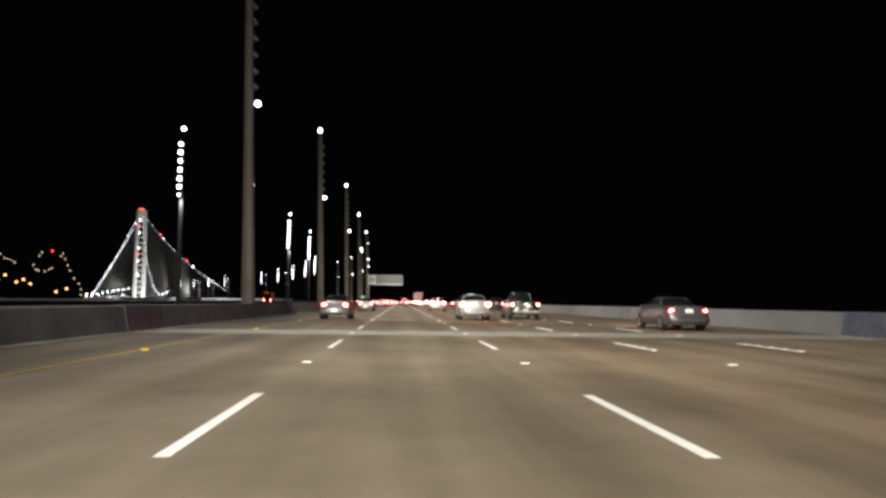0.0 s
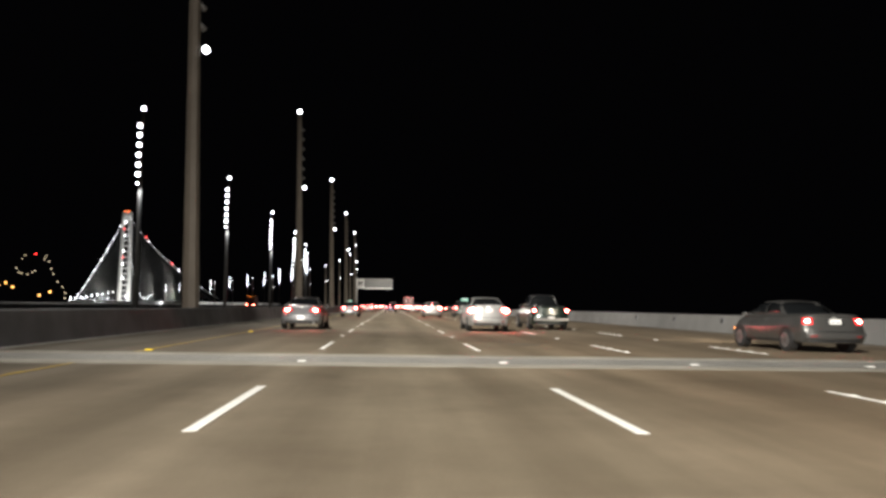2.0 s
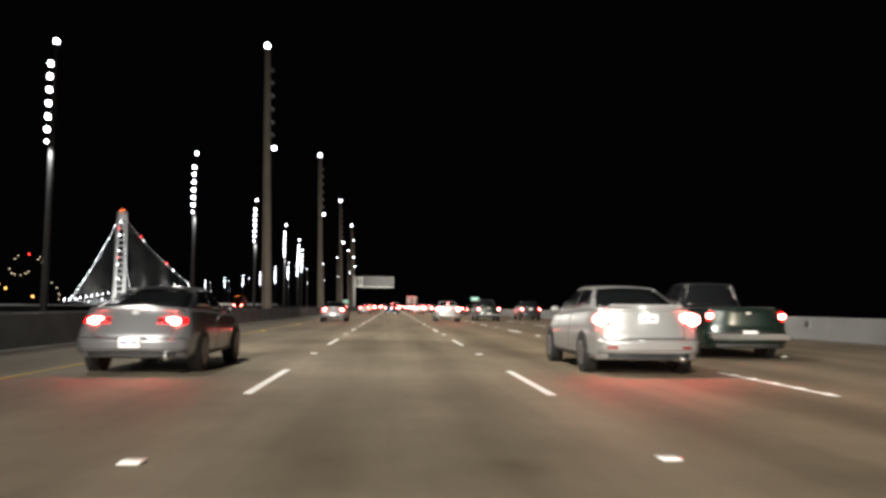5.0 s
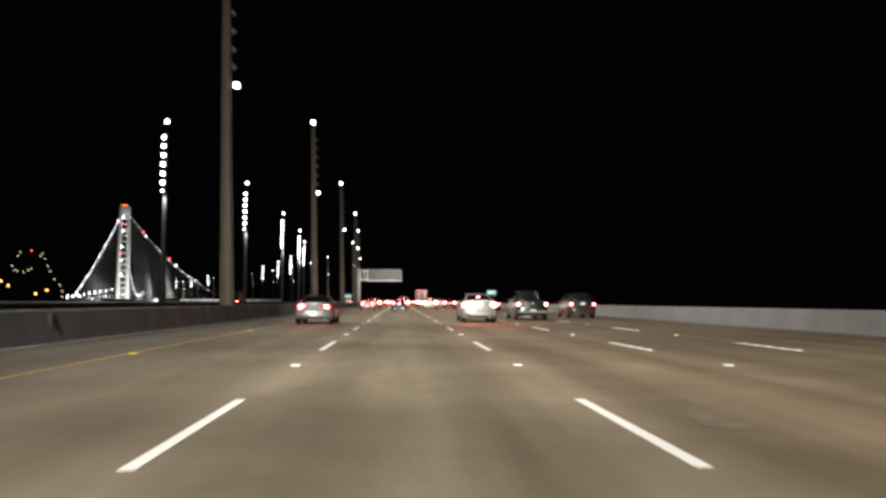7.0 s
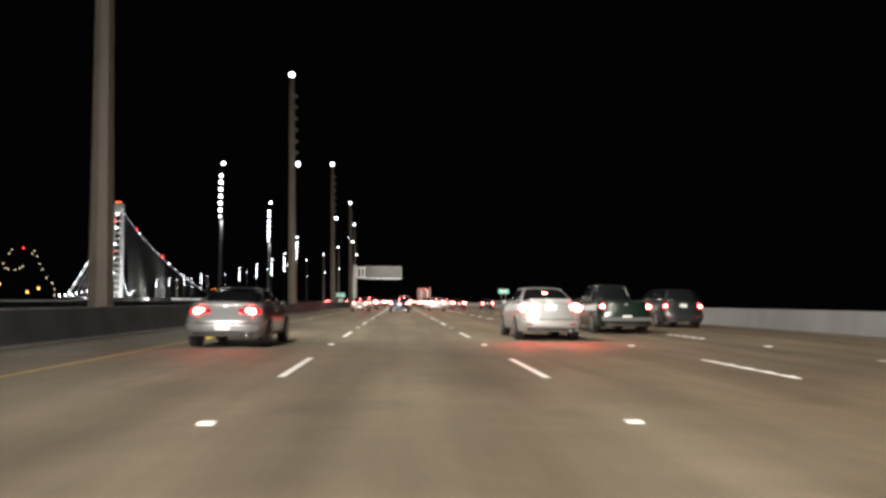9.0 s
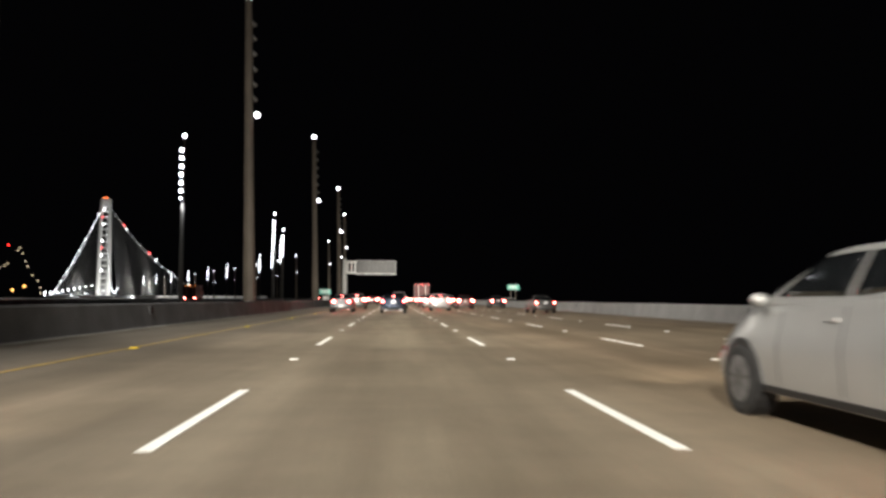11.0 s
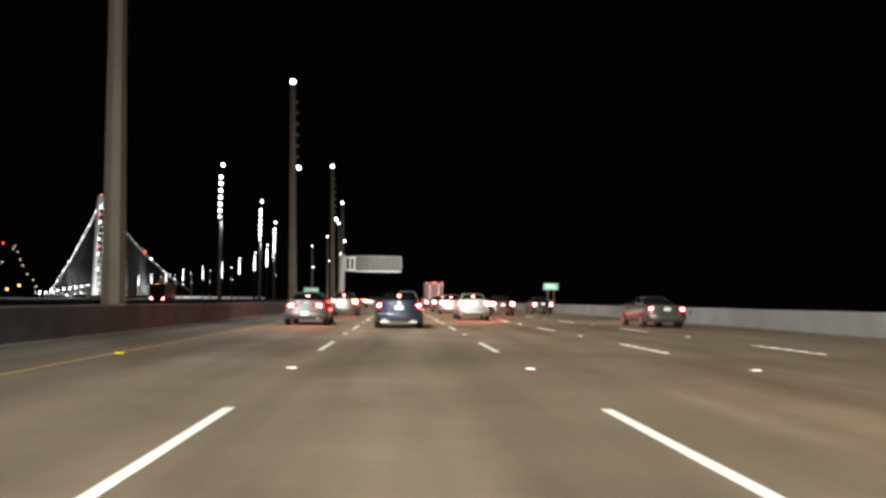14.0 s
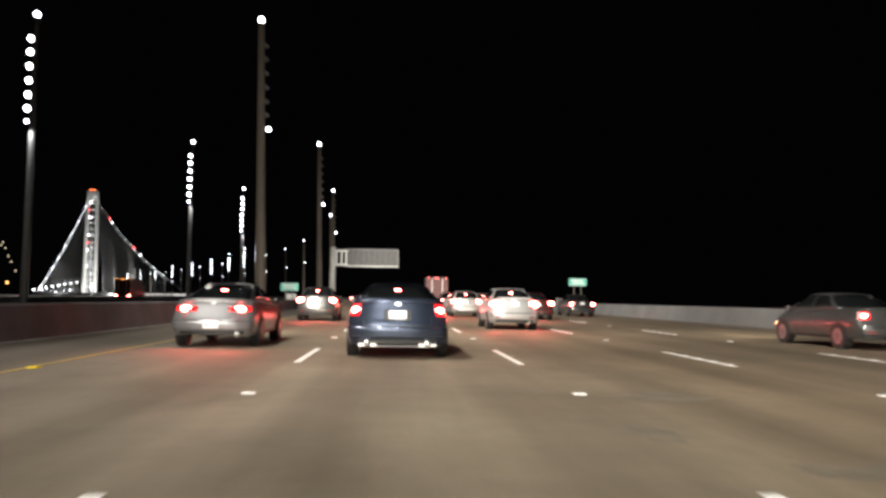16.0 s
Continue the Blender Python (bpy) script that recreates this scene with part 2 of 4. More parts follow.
def setting(name, bm, material, label, category, smooth=False):
    return tagged(new(name, mesh_of(name, bm, material, smooth)), label, category, kind="structure")


def box(x0, x1, y0, y1, z0, z1, bevel=0.0):
    bm = bmesh.new()
    bmesh.ops.create_cube(bm, size=1)
    for v in bm.verts:
        v.co = ((x0 + x1) / 2 + v.co.x * (x1 - x0), (y0 + y1) / 2 + v.co.y * (y1 - y0), (z0 + z1) / 2 + v.co.z * (z1 - z0))
    if bevel:
        bmesh.ops.bevel(bm, geom=bm.edges[:], offset=bevel, segments=2, affect="EDGES")
    return bm


def tube(points, radii, sides=10):
    """A tapered tube through points."""
    bm = bmesh.new()
    rings = []
    for i, p in enumerate(points):
        p = Vector(p)
        d = (Vector(points[min(i + 1, len(points) - 1)]) - Vector(points[max(i - 1, 0)])).normalized()
        u = d.cross(Vector((0, 0, 1)) if abs(d.z) < 0.9 else Vector((0, 1, 0))).normalized()
        w = d.cross(u)
        r = radii[i] if isinstance(radii, (list, tuple)) else radii
        rings.append([bm.verts.new(p + r * (math.cos(k * 2 * math.pi / sides) * u + math.sin(k * 2 * math.pi / sides) * w)) for k in range(sides)])
    for a, b in zip(rings, rings[1:]):
        for k in range(sides):
            bm.faces.new((a[k], a[(k + 1) % sides], b[(k + 1) % sides], b[k]))
    bm.faces.new(rings[0][::-1])
    bm.faces.new(rings[-1])
    bmesh.ops.recalc_face_normals(bm, faces=bm.faces)
    return bm


def ball(r, squash=(1, 1, 1), detail=2):
    bm = bmesh.new()
    bmesh.ops.create_icosphere(bm, subdivisions=detail, radius=r)
    for v in bm.verts:
        v.co = (v.co.x * squash[0], v.co.y * squash[1], v.co.z * squash[2])
    return bm


def lerp(points, x):
    """A value from a broken line of (x, value)."""
    if x <= points[0][0]:
        return points[0][1]
    for (a, va), (b, vb) in zip(points, points[1:]):
        if x <= b:
            t = (x - a) / (b - a)
            t = t * t * (3 - 2 * t) * 0.5 + t * 0.5
            return va + (vb - va) * t
    return points[-1][1]


# ---------------------------------------------------------------- the carriageway
END = 900.0
LEFT_WALL, RIGHT_WALL = -8.5, 15.6
JOINT0, JOINT1 = 24.2, 27.4

bm = bmesh.new()
bmesh.ops.create_grid(bm, x_segments=1, y_segments=1, size=4500)
for v in bm.verts:
    v.co.z = -46
setting("water", bm, M_WATER, "dark bay water far below the bridge at night", "water")

road_profile = [(LEFT_WALL - 2.2, 0), (RIGHT_WALL + 0.6, 0), (RIGHT_WALL + 0.6, -0.5), (9, -4.5), (-3, -4.5), (LEFT_WALL - 2.2, -0.5)]
road = setting("road", sweep(road_profile, -70, JOINT0), M_ROAD, "tan worn concrete bridge deck with five lanes", "road")
road_far = setting("road_beyond", sweep(road_profile, JOINT1, END), M_ROAD, "tan worn concrete bridge deck curving away", "road")

# expansion joint across the deck
joint = tagged(new("expansion_joint"), "steel expansion joint between pale concrete headers", "bridge joint", kind="structure")
part("header", box(LEFT_WALL, RIGHT_WALL, JOINT0, JOINT0 + 0.75, -0.5, 0.006), M_HEADER, joint)
part("header", box(LEFT_WALL, RIGHT_WALL, JOINT1 - 0.75, JOINT1, -0.5, 0.006), M_HEADER, joint)
part("seal", box(LEFT_WALL, RIGHT_WALL, JOINT0 + 0.75, JOINT1 - 0.75, -0.5, -0.035), M_SEAL, joint, "black rubber seal bed")
bar = mesh_of("beam", box(LEFT_WALL, RIGHT_WALL, -0.045, 0.045, -0.12, 0.002, 0.006), M_STEEL)
PITCH = (JOINT1 - JOINT0 - 1.5) / 12
for i in range(12):
    piece("beam", bar, joint, pose(0, JOINT0 + 0.75 + PITCH * (i + 0.5), 0))


def barrier(name, x, side, material, label):
    """A concrete barrier: battered foot, face, rounded top; broken at the joint by a steel cover."""
    h = 0.82 if side < 0 else 0.84
    prof = [(0, 0), (0.15, h - 0.04), (0.18, h), (0.42, h), (0.46, h - 0.04), (0.5, 0)]
    prof = [(x + side * a, z) for a, z in prof]
    near = setting(name, sweep(prof, -70, JOINT0 - 0.1), material, label, "barrier")
    far = setting(name + "_beyond", sweep(prof, JOINT1 + 0.1, END), material, label, "barrier")
    cover = [(x + side * a, z) for a, z in [(-0.015, 0), (0.135, h - 0.04), (0.17, h + 0.015), (0.43, h + 0.015), (0.475, h - 0.04), (0.515, 0)]]
    setting(name + "_joint_cover", sweep(cover, JOINT0 - 0.1, JOINT1 + 0.1), M_PLATE, "dull steel cover over the barrier's joint", "joint cover")
    return near, far


_, wl_far = barrier("barrier_left", LEFT_WALL, -1, M_WALL, "grey concrete median barrier with a sloping face")
_, wr_far = barrier("barrier_right", RIGHT_WALL, 1, M_WALL_R, "pale concrete edge barrier with a sloping face")

# dark round junction boxes on plates in the barriers
face = box(-0.012, 0.03, -0.21, 0.21, -0.17, 0.17, 0.01)
plate_mesh = mesh_of("box_plate", face, M_WALL)
boxm = mesh_of("junction_box", tube([(0.02, 0, 0), (-0.03, 0, 0), (-0.045, 0, 0)], [0.135, 0.135, 0.11], 14), M_BOX)
for wall, x, turn, places in ((wr_far, RIGHT_WALL + 0.09, 10, (41.0, 47.9, 54.3, 61.2, 119.4, 152.8)), (wl_far, LEFT_WALL - 0.11, 170, (68.5, 113.0))):
    for y in places:
        m = pose(x, y, 0.57, 0, turn, 0)
        piece("junction_box", boxm, piece("box_plate", plate_mesh, wall, m))

# lane paint and raised markers
CYCLE, DASH0, DASH = 12.19, 4.97, 3.55
dash = mesh_of("lane_dash", box(-0.055, 0.055, 0, DASH, 0.0, 0.006), M_PAINT)
bm = box(-0.04, 0.04, 0, DASH, 0.0, 0.005)
for i in range(5):
    for v in bmesh.ops.create_cube(bm, size=1)["verts"]:
        v.co = (v.co.x * (0.12 if v.co.z < 0 else 0.07), 0.2 + i * 0.7 + v.co.y * (0.14 if v.co.z < 0 else 0.08), 0.009 + v.co.z * 0.018)
beaded = mesh_of("beaded_lane_dash", bm, M_PAINT)
mk = mesh_of("raised_marker", box(-0.075, 0.075, -0.06, 0.06, 0.0, 0.018, 0.006), M_MARK)
mky = mesh_of("amber_marker", box(-0.075, 0.075, -0.07, 0.07, 0.0, 0.024, 0.006), M_MARKY)
for k in range(-3, 36):
    y0 = DASH0 + CYCLE * k
    for off in (-1.83, 1.83, 5.43, 8.85):
        x, y, a = along(y0, off)
        on = road if y0 < JOINT0 else road_far
        if not (JOINT0 - DASH < y0 < JOINT1):
            piece("lane_dash", dash if off < 3 else beaded, on, Matrix.Translation((x, y, 0)) @ Matrix.Rotation(a, 4, "Z"))
        x, y, a = along(y0 + (7.98 if off < 0 else 8.1), off)
        z = 0.004
        piece("raised_marker", mk, on, Matrix.Translation((x, y, z)) @ Matrix.Rotation(a, 4, "Z"))
    x, y, a = along(y0 + 10.8, -5.35)
    piece("raised_marker", mky, on, Matrix.Translation((x, y, 0.004)) @ Matrix.Rotation(a, 4, "Z"))
yl = [(-5.52, 0.0), (-5.52, 0.005), (-5.42, 0.005), (-5.42, 0.0)]
part("edge_line", sweep(yl, -70, JOINT0), M_YELLOW, road, "worn yellow edge line")
part("edge_line", sweep(yl, JOINT1, 600), M_YELLOW, road_far, "worn yellow edge line")

# a gutter strip along each barrier: narrow and pale left, broad and dark right
for off, wide, m in ((LEFT_WALL, 0.16, M_GUTTER), (RIGHT_WALL - 0.75, 0.75, M_GUTTER_DARK)):
    strip = [(off, 0.0), (off, 0.012), (off + wide, 0.004), (off + wide, 0.0)]
    part("gutter", sweep(strip, -70, JOINT0), m, road)
    part("gutter", sweep(strip, JOINT1, 600), m, road_far)

# oil stains on the deck: thin, uneven blots
for i, (x, y, w, d, turn) in enumerate(((-3.75, 52.3, 0.5, 0.42, 0), (0.5, 57.4, 0.17, 0.13, 10), (0.16, 57.2, 0.06, 0.05, 0), (2.72, 56.1, 0.1, 0.5, -14), (-1.0, 58.5, 0.5, 0.1, 0),
                         (2.95, 131.0, 0.6, 0.22, 5), (1.8, 132.4, 0.25, 0.4, 0), (-0.35, 30.4, 0.4, 0.25, 0), (3.4, 33.0, 0.5, 0.9, 20), (6.8, 94.0, 0.7, 0.5, 0), (-4.7, 105.3, 0.35, 0.3, 8), (-0.5, 31.2, 0.45, 0.16, 5), (3.2, 35.4, 0.5, 0.3, 12), (-1.2, 58.2, 0.3, 0.12, 0),
                         (2.6, 64.9, 0.22, 0.2, 10), (2.7, 134.8, 0.5, 0.5, 0), (2.7, 55.5, 0.2, 0.3, 15), (2.4, 109.0, 0.4, 0.2, 0))):
    bm = bmesh.new()
    ring = []
    for k in range(28):
        a = 2 * math.pi * k / 28
        r = 1 + 0.6 * noise.noise(Vector((math.cos(a) * 1.9 + x, math.sin(a) * 1.9 + y, 1.0))) + 0.3 * noise.noise(Vector((math.cos(a) * 6 + x, math.sin(a) * 6 + y, 4.0)))
        ring.append(bm.verts.new((w * r * math.cos(a), d * r * math.sin(a), 0)))
    bm.faces.new(ring)
    part("oil_stain", bm, M_STAIN, road_far, "dark oil stain", m=pose(x, y, 0.002 + 0.0002 * i, 0, 0, turn))

# the other carriageway
other = [(-27.2, 0.0), (-50, 0.0), (-50, -0.5), (-44, -4.5), (-33, -4.5), (-27.2, -0.5)]
setting("road_other_way", sweep(other, -70, END), M_ROAD, "concrete deck of the parallel carriageway", "road")
setting("barrier_other_way", sweep([(-27.2, 0), (-27.0, 0.8), (-26.6, 0.8), (-26.6, 0)], -70, END), M_WALL, "grey concrete barrier of the parallel carriageway", "barrier")
setting("barrier_other_edge", sweep([(-49.4, 0), (-49.4, 0.8), (-50, 0.8), (-50, 0)], -70, END), M_WALL, "grey concrete barrier of the parallel carriageway", "barrier")

# ---------------------------------------------------------------- lamp poles
HEADS = [19.5, 18.5, 17.45, 16.4, 15.35, 14.35, 13.4]


def lamp_head(parent, m, size=0.24, label="lit white lens"):
    """A round floodlight that faces +y."""
    h = part("lamp_head", tube([(0, -0.22, 0), (0, -0.1, 0), (0, 0.04, 0), (0, 0.1, 0)], [0.08, size * 0.75, size + 0.02, size + 0.02], 12), M_HOUSING, parent, "round floodlight housing", True, m)
    part("lens", tube([(0, 0.08, 0), (0, 0.108, 0), (0, 0.125, 0)], [size, size * 0.96, size * 0.6], 16), M_LED, h, label, True)
    part("bracket", box(-0.03, 0.03, -0.4, -0.2, -0.05, 0.05), M_HOUSING, h)
    return h


def lamp_pole(towards_us, label):
    t = thing("lamp_pole", Matrix(), label, "street lamp", "lamp poles along the bridge")
    top = 0.0 if towards_us else -0.5
    lean = [(top * z / 21.4, 0, z) for z in (-0.4, 1.4, 5, 9, 14, 21.1)]
    part("shaft", tube(lean, [r * (0.72 if towards_us else 1.0) for r in (0.42, 0.4, 0.355, 0.315, 0.28, 0.235)], 8), M_GALV if towards_us else M_POLE, t)
    part("base_plate", box(-0.6, 0.6, -0.6, 0.6, -0.5, -0.38, 0.02), M_POLE, t)
    part("top_lamp", ball(0.23, (1, 1, 1.08)), M_LED, t, "lit white globe lamp", True, Matrix.Translation((top, 0, 21.4)))
    part("top_collar", tube([(top, 0, 21.0), (top, 0, 21.14)], 0.28, 10), M_HOUSING, t)
    for i, z in enumerate(HEADS):
        last = i == len(HEADS) - 1
        r = 0.235 + (21.1 - z) / 12 * 0.08
        cx = top * z / 21.4
        if towards_us:
            # turned against the drive, over the other carriageway
            lamp_head(t, Matrix.Translation((cx - r * 0.6, -r - 0.1, z)) @ Matrix.Rotation(radians(174), 4, "Z") @ Matrix.Rotation(radians(-12), 4, "X"), 0.24 - 0.09 * last)
        elif last:
            # the lowest lamp shines back along the deck
            lamp_head(t, Matrix.Translation((cx + r + 0.2, 0.5, z)) @ Matrix.Rotation(radians(168), 4, "Z") @ Matrix.Rotation(radians(-25), 4, "X"), 0.19)
        else:
            lamp_head(t, Matrix.Translation((cx + r + 0.1, 0.2, z)) @ Matrix.Rotation(radians(-28), 4, "Z") @ Matrix.Rotation(radians(-35), 4, "X"), 0.15)
    return t


# where the poles stand: metres along the drive, and how far off its middle on each side of the gap
ROWS = [(2.0, -9.6, -26.0), (48.1, -9.5, -25.95), (92.6, -9.6, -26.0), (137.0, -9.55, -26.2), (183.0, -9.81, -26.14), (229.4, -10.03, -26.77), (275.1, -10.19, -27.05)]
ROWS += [(275.1 + 45.9 * (i + 1), -10.0, -26.9) for i in range(11)]
own = [s for s, _, _ in ROWS]
own_pole = lamp_pole(False, "tall tapered tan steel lamp pole, lamps on its far side")
other_pole = lamp_pole(True, "tall tapered steel lamp pole with a column of lit floodlights")
for i, (s, near_off, far_off) in enumerate(ROWS):
    # poles towards the span are shortened to fit the camera's view
    low = 0.986 - max(0.0, s - 400) * 0.0005
    for pole, station, off, tall in ((own_pole, s, near_off, low), (other_pole, s - 0.4 if i == 1 else s, far_off, low - 0.008)):
        x, y, a = along(station, off)
        m = Matrix.Translation((x, y, 0)) @ Matrix.Rotation(a, 4, "Z") @ Matrix.Diagonal((1, 1, tall, 1))
        p = pole if i == 0 else copy_thing(pole, m)
        p.matrix_basis = m


def flood(s, off, z, aim_s, aim_off, watts, angle=130, radius=0.5):
    ld = bpy.data.lights.new("floodlight", "SPOT")
    ld.energy, ld.spot_size, ld.spot_blend, ld.shadow_soft_size, ld.color = watts, radians(angle), 0.9, radius, (1.0, 0.945, 0.845)
    x, y, _ = along(s, off)
    tx, ty, _ = along(aim_s, aim_off)
    ob = new("floodlight", ld)
    ob.matrix_basis = look((x, y, z), (tx, ty, 0))


for s in [-88.0, -43.0] + own[:9]:
    flood(s + 0.6, -9.3, 18.0, s + 41.1, 12.2, POLE_WATTS * 0.84, 89)
    flood(s + 0.6, -9.3, 18.0, s + 4.5, 6.8, POLE_WATTS * 0.355, 86)
    flood(s + 0.6, -9.3, 18.0, s + 46.3, 8.0, POLE_WATTS * 1.42, 46)
for s, _, off in ROWS[1:7]:
    # what the lowest lamps spill on their own pole
    x, y, _ = along(s - 0.75, off - 0.1)
    ld = bpy.data.lights.new("lamp_spill", "SPOT")
    ld.energy, ld.spot_size, ld.spot_blend, ld.shadow_soft_size, ld.color = 800, radians(110), 0.9, 0.15, (0.95, 0.98, 1.0)
    new("lamp_spill", ld).matrix_basis = look((x, y, 12.75), (x + 0.1, y + 0.9, 9.5))
for s in own[2:8]:
    flood(s - 0.9, -27.8, 17.0, s - 14, -40.0, POLE_WATTS * 0.3, 140)

# ---------------------------------------------------------------- the suspension span and the island
TOWER = Vector((-295.0, 908.0, 0.0))
SPAN_SCALE = 0.93
span = Vector((math.sin(0.5), -math.cos(0.5), 0))          # from the tower back towards the drive
side = Vector((math.cos(0.5), math.sin(0.5), 0))
bridge = thing("suspension_bridge", Matrix.Translation(TOWER) @ Matrix.Scale(SPAN_SCALE, 4), "white floodlit single-tower suspension bridge with strings of cable lights", "bridge")


def leg(across, ahead):
    """A leg that leans in towards the top."""
    spread = [(-46, 1.1), (0, 1.07), (30, 1.04), (60, 1.0), (85, 0.9), (108, 0.74)]
    return tube([side * across * k + span * ahead * (0.7 + 0.3 * k) + Vector((0, 0, z)) for z, k in spread], [2.0, 1.8, 1.65, 1.6, 1.55, 1.55], 5)


for across in (-5.1, 4.9):
    for ahead in (-3.4, 3.4):
        part("tower_leg", leg(across, ahead), M_TOWER, bridge, "white steel tower leg")
turn_side = Matrix.Rotation(0.5, 4, "Z")
link = mesh_of("cross_link", box(-4.2, 4.2, -0.5, 0.5, -0.5, 0.5), M_TOWER)
for k in range(14):
    z = 8 + k * 6.7
    lean = lerp([(0, 1.07), (60, 1.0), (108, 0.74)], z)
    for ahead in (-3.0, 3.0):
        piece("cross_link", link, bridge, Matrix.Translation(span * ahead + Vector((0, 0, z))) @ turn_side @ Matrix.Diagonal((lean, 1, 1, 1)))
part("saddle", box(-4.1, 4.1, -4.1, 4.1, 98, 108, 0.5), M_TOWER, bridge, m=turn_side)
part("tower_cap", box(-2.9, 2.9, -2.9, 2.9, 108, 109.4, 0.4), M_TOWER, bridge, m=turn_side)
bead = mesh_of("cable_lamp", ball(0.62, detail=1), M_LED)
bead_small = mesh_of("cable_lamp_small", ball(0.24, detail=1), M_LED)
beadb = mesh_of("tower_lamp", ball(0.78, detail=1), M_LED)
beadr = mesh_of("red_beacon", ball(0.72, detail=1), M_REDLAMP)
top_beacon = mesh_of("top_beacon", ball(0.7, detail=1), M_TOPLAMP)
for x in (-2.0, 1.8):
    piece("top_beacon", top_beacon, bridge, Matrix.Translation((x, -2, 109.7)))
for z in (96, 80, 62, 46, 30):
    piece("tower_lamp", beadb, bridge, Matrix.Translation((random.uniform(-1.5, 0.5), -6, z)))
for z in (88, 54):
    piece("red_beacon", beadr, bridge, Matrix.Translation((-1, -6.5, z)))


def cable(end, sag, n, beads, r=0.8, every=16):
    """A main cable from the tower's top, with clamps along it, small lamps on some and a large lamp on every so many."""
    top = Vector((0, 0, 106.5))

    def place(f):
        p = top.lerp(end, f)
        p.z -= sag * 4 * f * (1 - f)
        return p

    pts = [place(i / n) for i in range(n + 1)]
    last = next((i for i in range(2, n) if pts[i].z < 3), n)
    pts = pts[:last + 1]
    part("main_cable", tube(pts, r, 6), M_CABLE, bridge, "white main cable")
    for i in range(1, int(beads * last / n)):
        p = place((i + random.uniform(-0.2, 0.2)) / beads)
        piece("cable_lamp", bead if i % every == 0 else bead_small, bridge, Matrix.Translation(p + Vector((0, -1.0, 0.5 + random.uniform(-0.3, 0.5)))))
    return pts


near_r = span * 386.7 - side * 1.9
near_l = span * 399.4 - side * 54
far_l = -span * 142.5 - side * 39.7
c1 = cable(near_r + Vector((0, 0, 5)), 9.5, 48, 18, 0.22, 6)
c2 = cable(near_l + Vector((0, 0, 7)), 36, 48, 30, 0.26, 40)
c3 = cable(far_l + Vector((0, 0, -4.8)), 6.3, 30, 84, 0.32, 9)
for f in (0.3, 0.62):
    piece("red_beacon", beadr, bridge, Matrix.Translation(c1[int(f * 48)] + Vector((0, -1, 2.0))))
for pts, out in ((c1, side * 9), (c2, -side * 5)):
    for i in range(5, min(46, len(pts) - 1)):
        foot = pts[i] + out * (pts[i].z / 106)
        foot.z = 0
        part("suspender", tube([pts[i], foot], 0.04, 4), M_CABLE, bridge)
for i in range(2, 29):
    foot = c3[i] + side * 8 * (c3[i].z / 106)
    foot.z = 0
    part("suspender", tube([c3[i], foot], 0.06, 4), M_CABLE, bridge)
deck = part("deck", box(-36, 36, -200, 420, -6, 0.2), M_WALL, bridge, "pale span deck", m=Matrix.Rotation(0.5 + math.pi, 4, "Z"))
for off in (-35.5, 35.5):
    part("railing", box(off - 0.2, off + 0.2, -200, 420, 0.2, 2.0), M_CABLE, bridge, "pale deck railing", m=Matrix.Rotation(0.5 + math.pi, 4, "Z"))
for place in (-span * 60 - side * 20, span * 40 - side * 4, span * 130 - side * 4, span * 230 - side * 4):
    ld = bpy.data.lights.new("deck_lamp_light", "POINT")
    ld.energy, ld.shadow_soft_size, ld.color = 30000, 0.6, (1.0, 0.96, 0.9)
    new("deck_lamp_light", ld).location = TOWER + SPAN_SCALE * (place + Vector((0, 0, 9)))
# rows of deck lamps on the span and beyond it
bulb = mesh_of("deck_lamp", ball(0.6, (0.7, 0.7, 2.2), 1), M_LED)
for i in range(9):
    piece("deck_lamp", bulb if i < 6 else bead, bridge, Matrix.Translation((-62 + 6.2 * i, 0, 3.5 + 1.2 * i)))
for i in range(16):
    piece("deck_lamp", bead if i % 3 == 0 else bead_small, bridge, Matrix.Translation((-60 + 4.6 * i + random.uniform(-1.5, 1.5), -4, random.uniform(1.5, 6.0))))
for pos in (span * 60 - Vector((0, 30, -4)),):
    ld = bpy.data.lights.new("tower_floodlight", "SPOT")
    ld.energy, ld.spot_size, ld.spot_blend, ld.shadow_soft_size = 14000, radians(100), 0.8, 2
    ob = new("tower_floodlight", ld)
    ob.matrix_basis = look(TOWER + SPAN_SCALE * pos, TOWER + SPAN_SCALE * Vector((0, 0, 62)))
ld = bpy.data.lights.new("cable_floodlight", "SPOT")
ld.energy, ld.spot_size, ld.spot_blend, ld.shadow_soft_size = 75000, radians(120), 0.8, 2
new("cable_floodlight", ld).matrix_basis = look(TOWER + SPAN_SCALE * Vector((-20, -130, 6)), TOWER + SPAN_SCALE * Vector((-60, 60, 40)))

# an unseen lamp, added beside the deck to brighten the suspenders
ld = bpy.data.lights.new("suspender_fill_light", "SPOT")
ld.energy, ld.spot_size, ld.spot_blend, ld.shadow_soft_size = 22000, radians(150), 0.6, 2
new("suspender_fill_light", ld).matrix_basis = look(TOWER + SPAN_SCALE * (span * 150 + Vector((60, -200, 6))), TOWER + SPAN_SCALE * (span * 200 + Vector((0, 0, 40))))

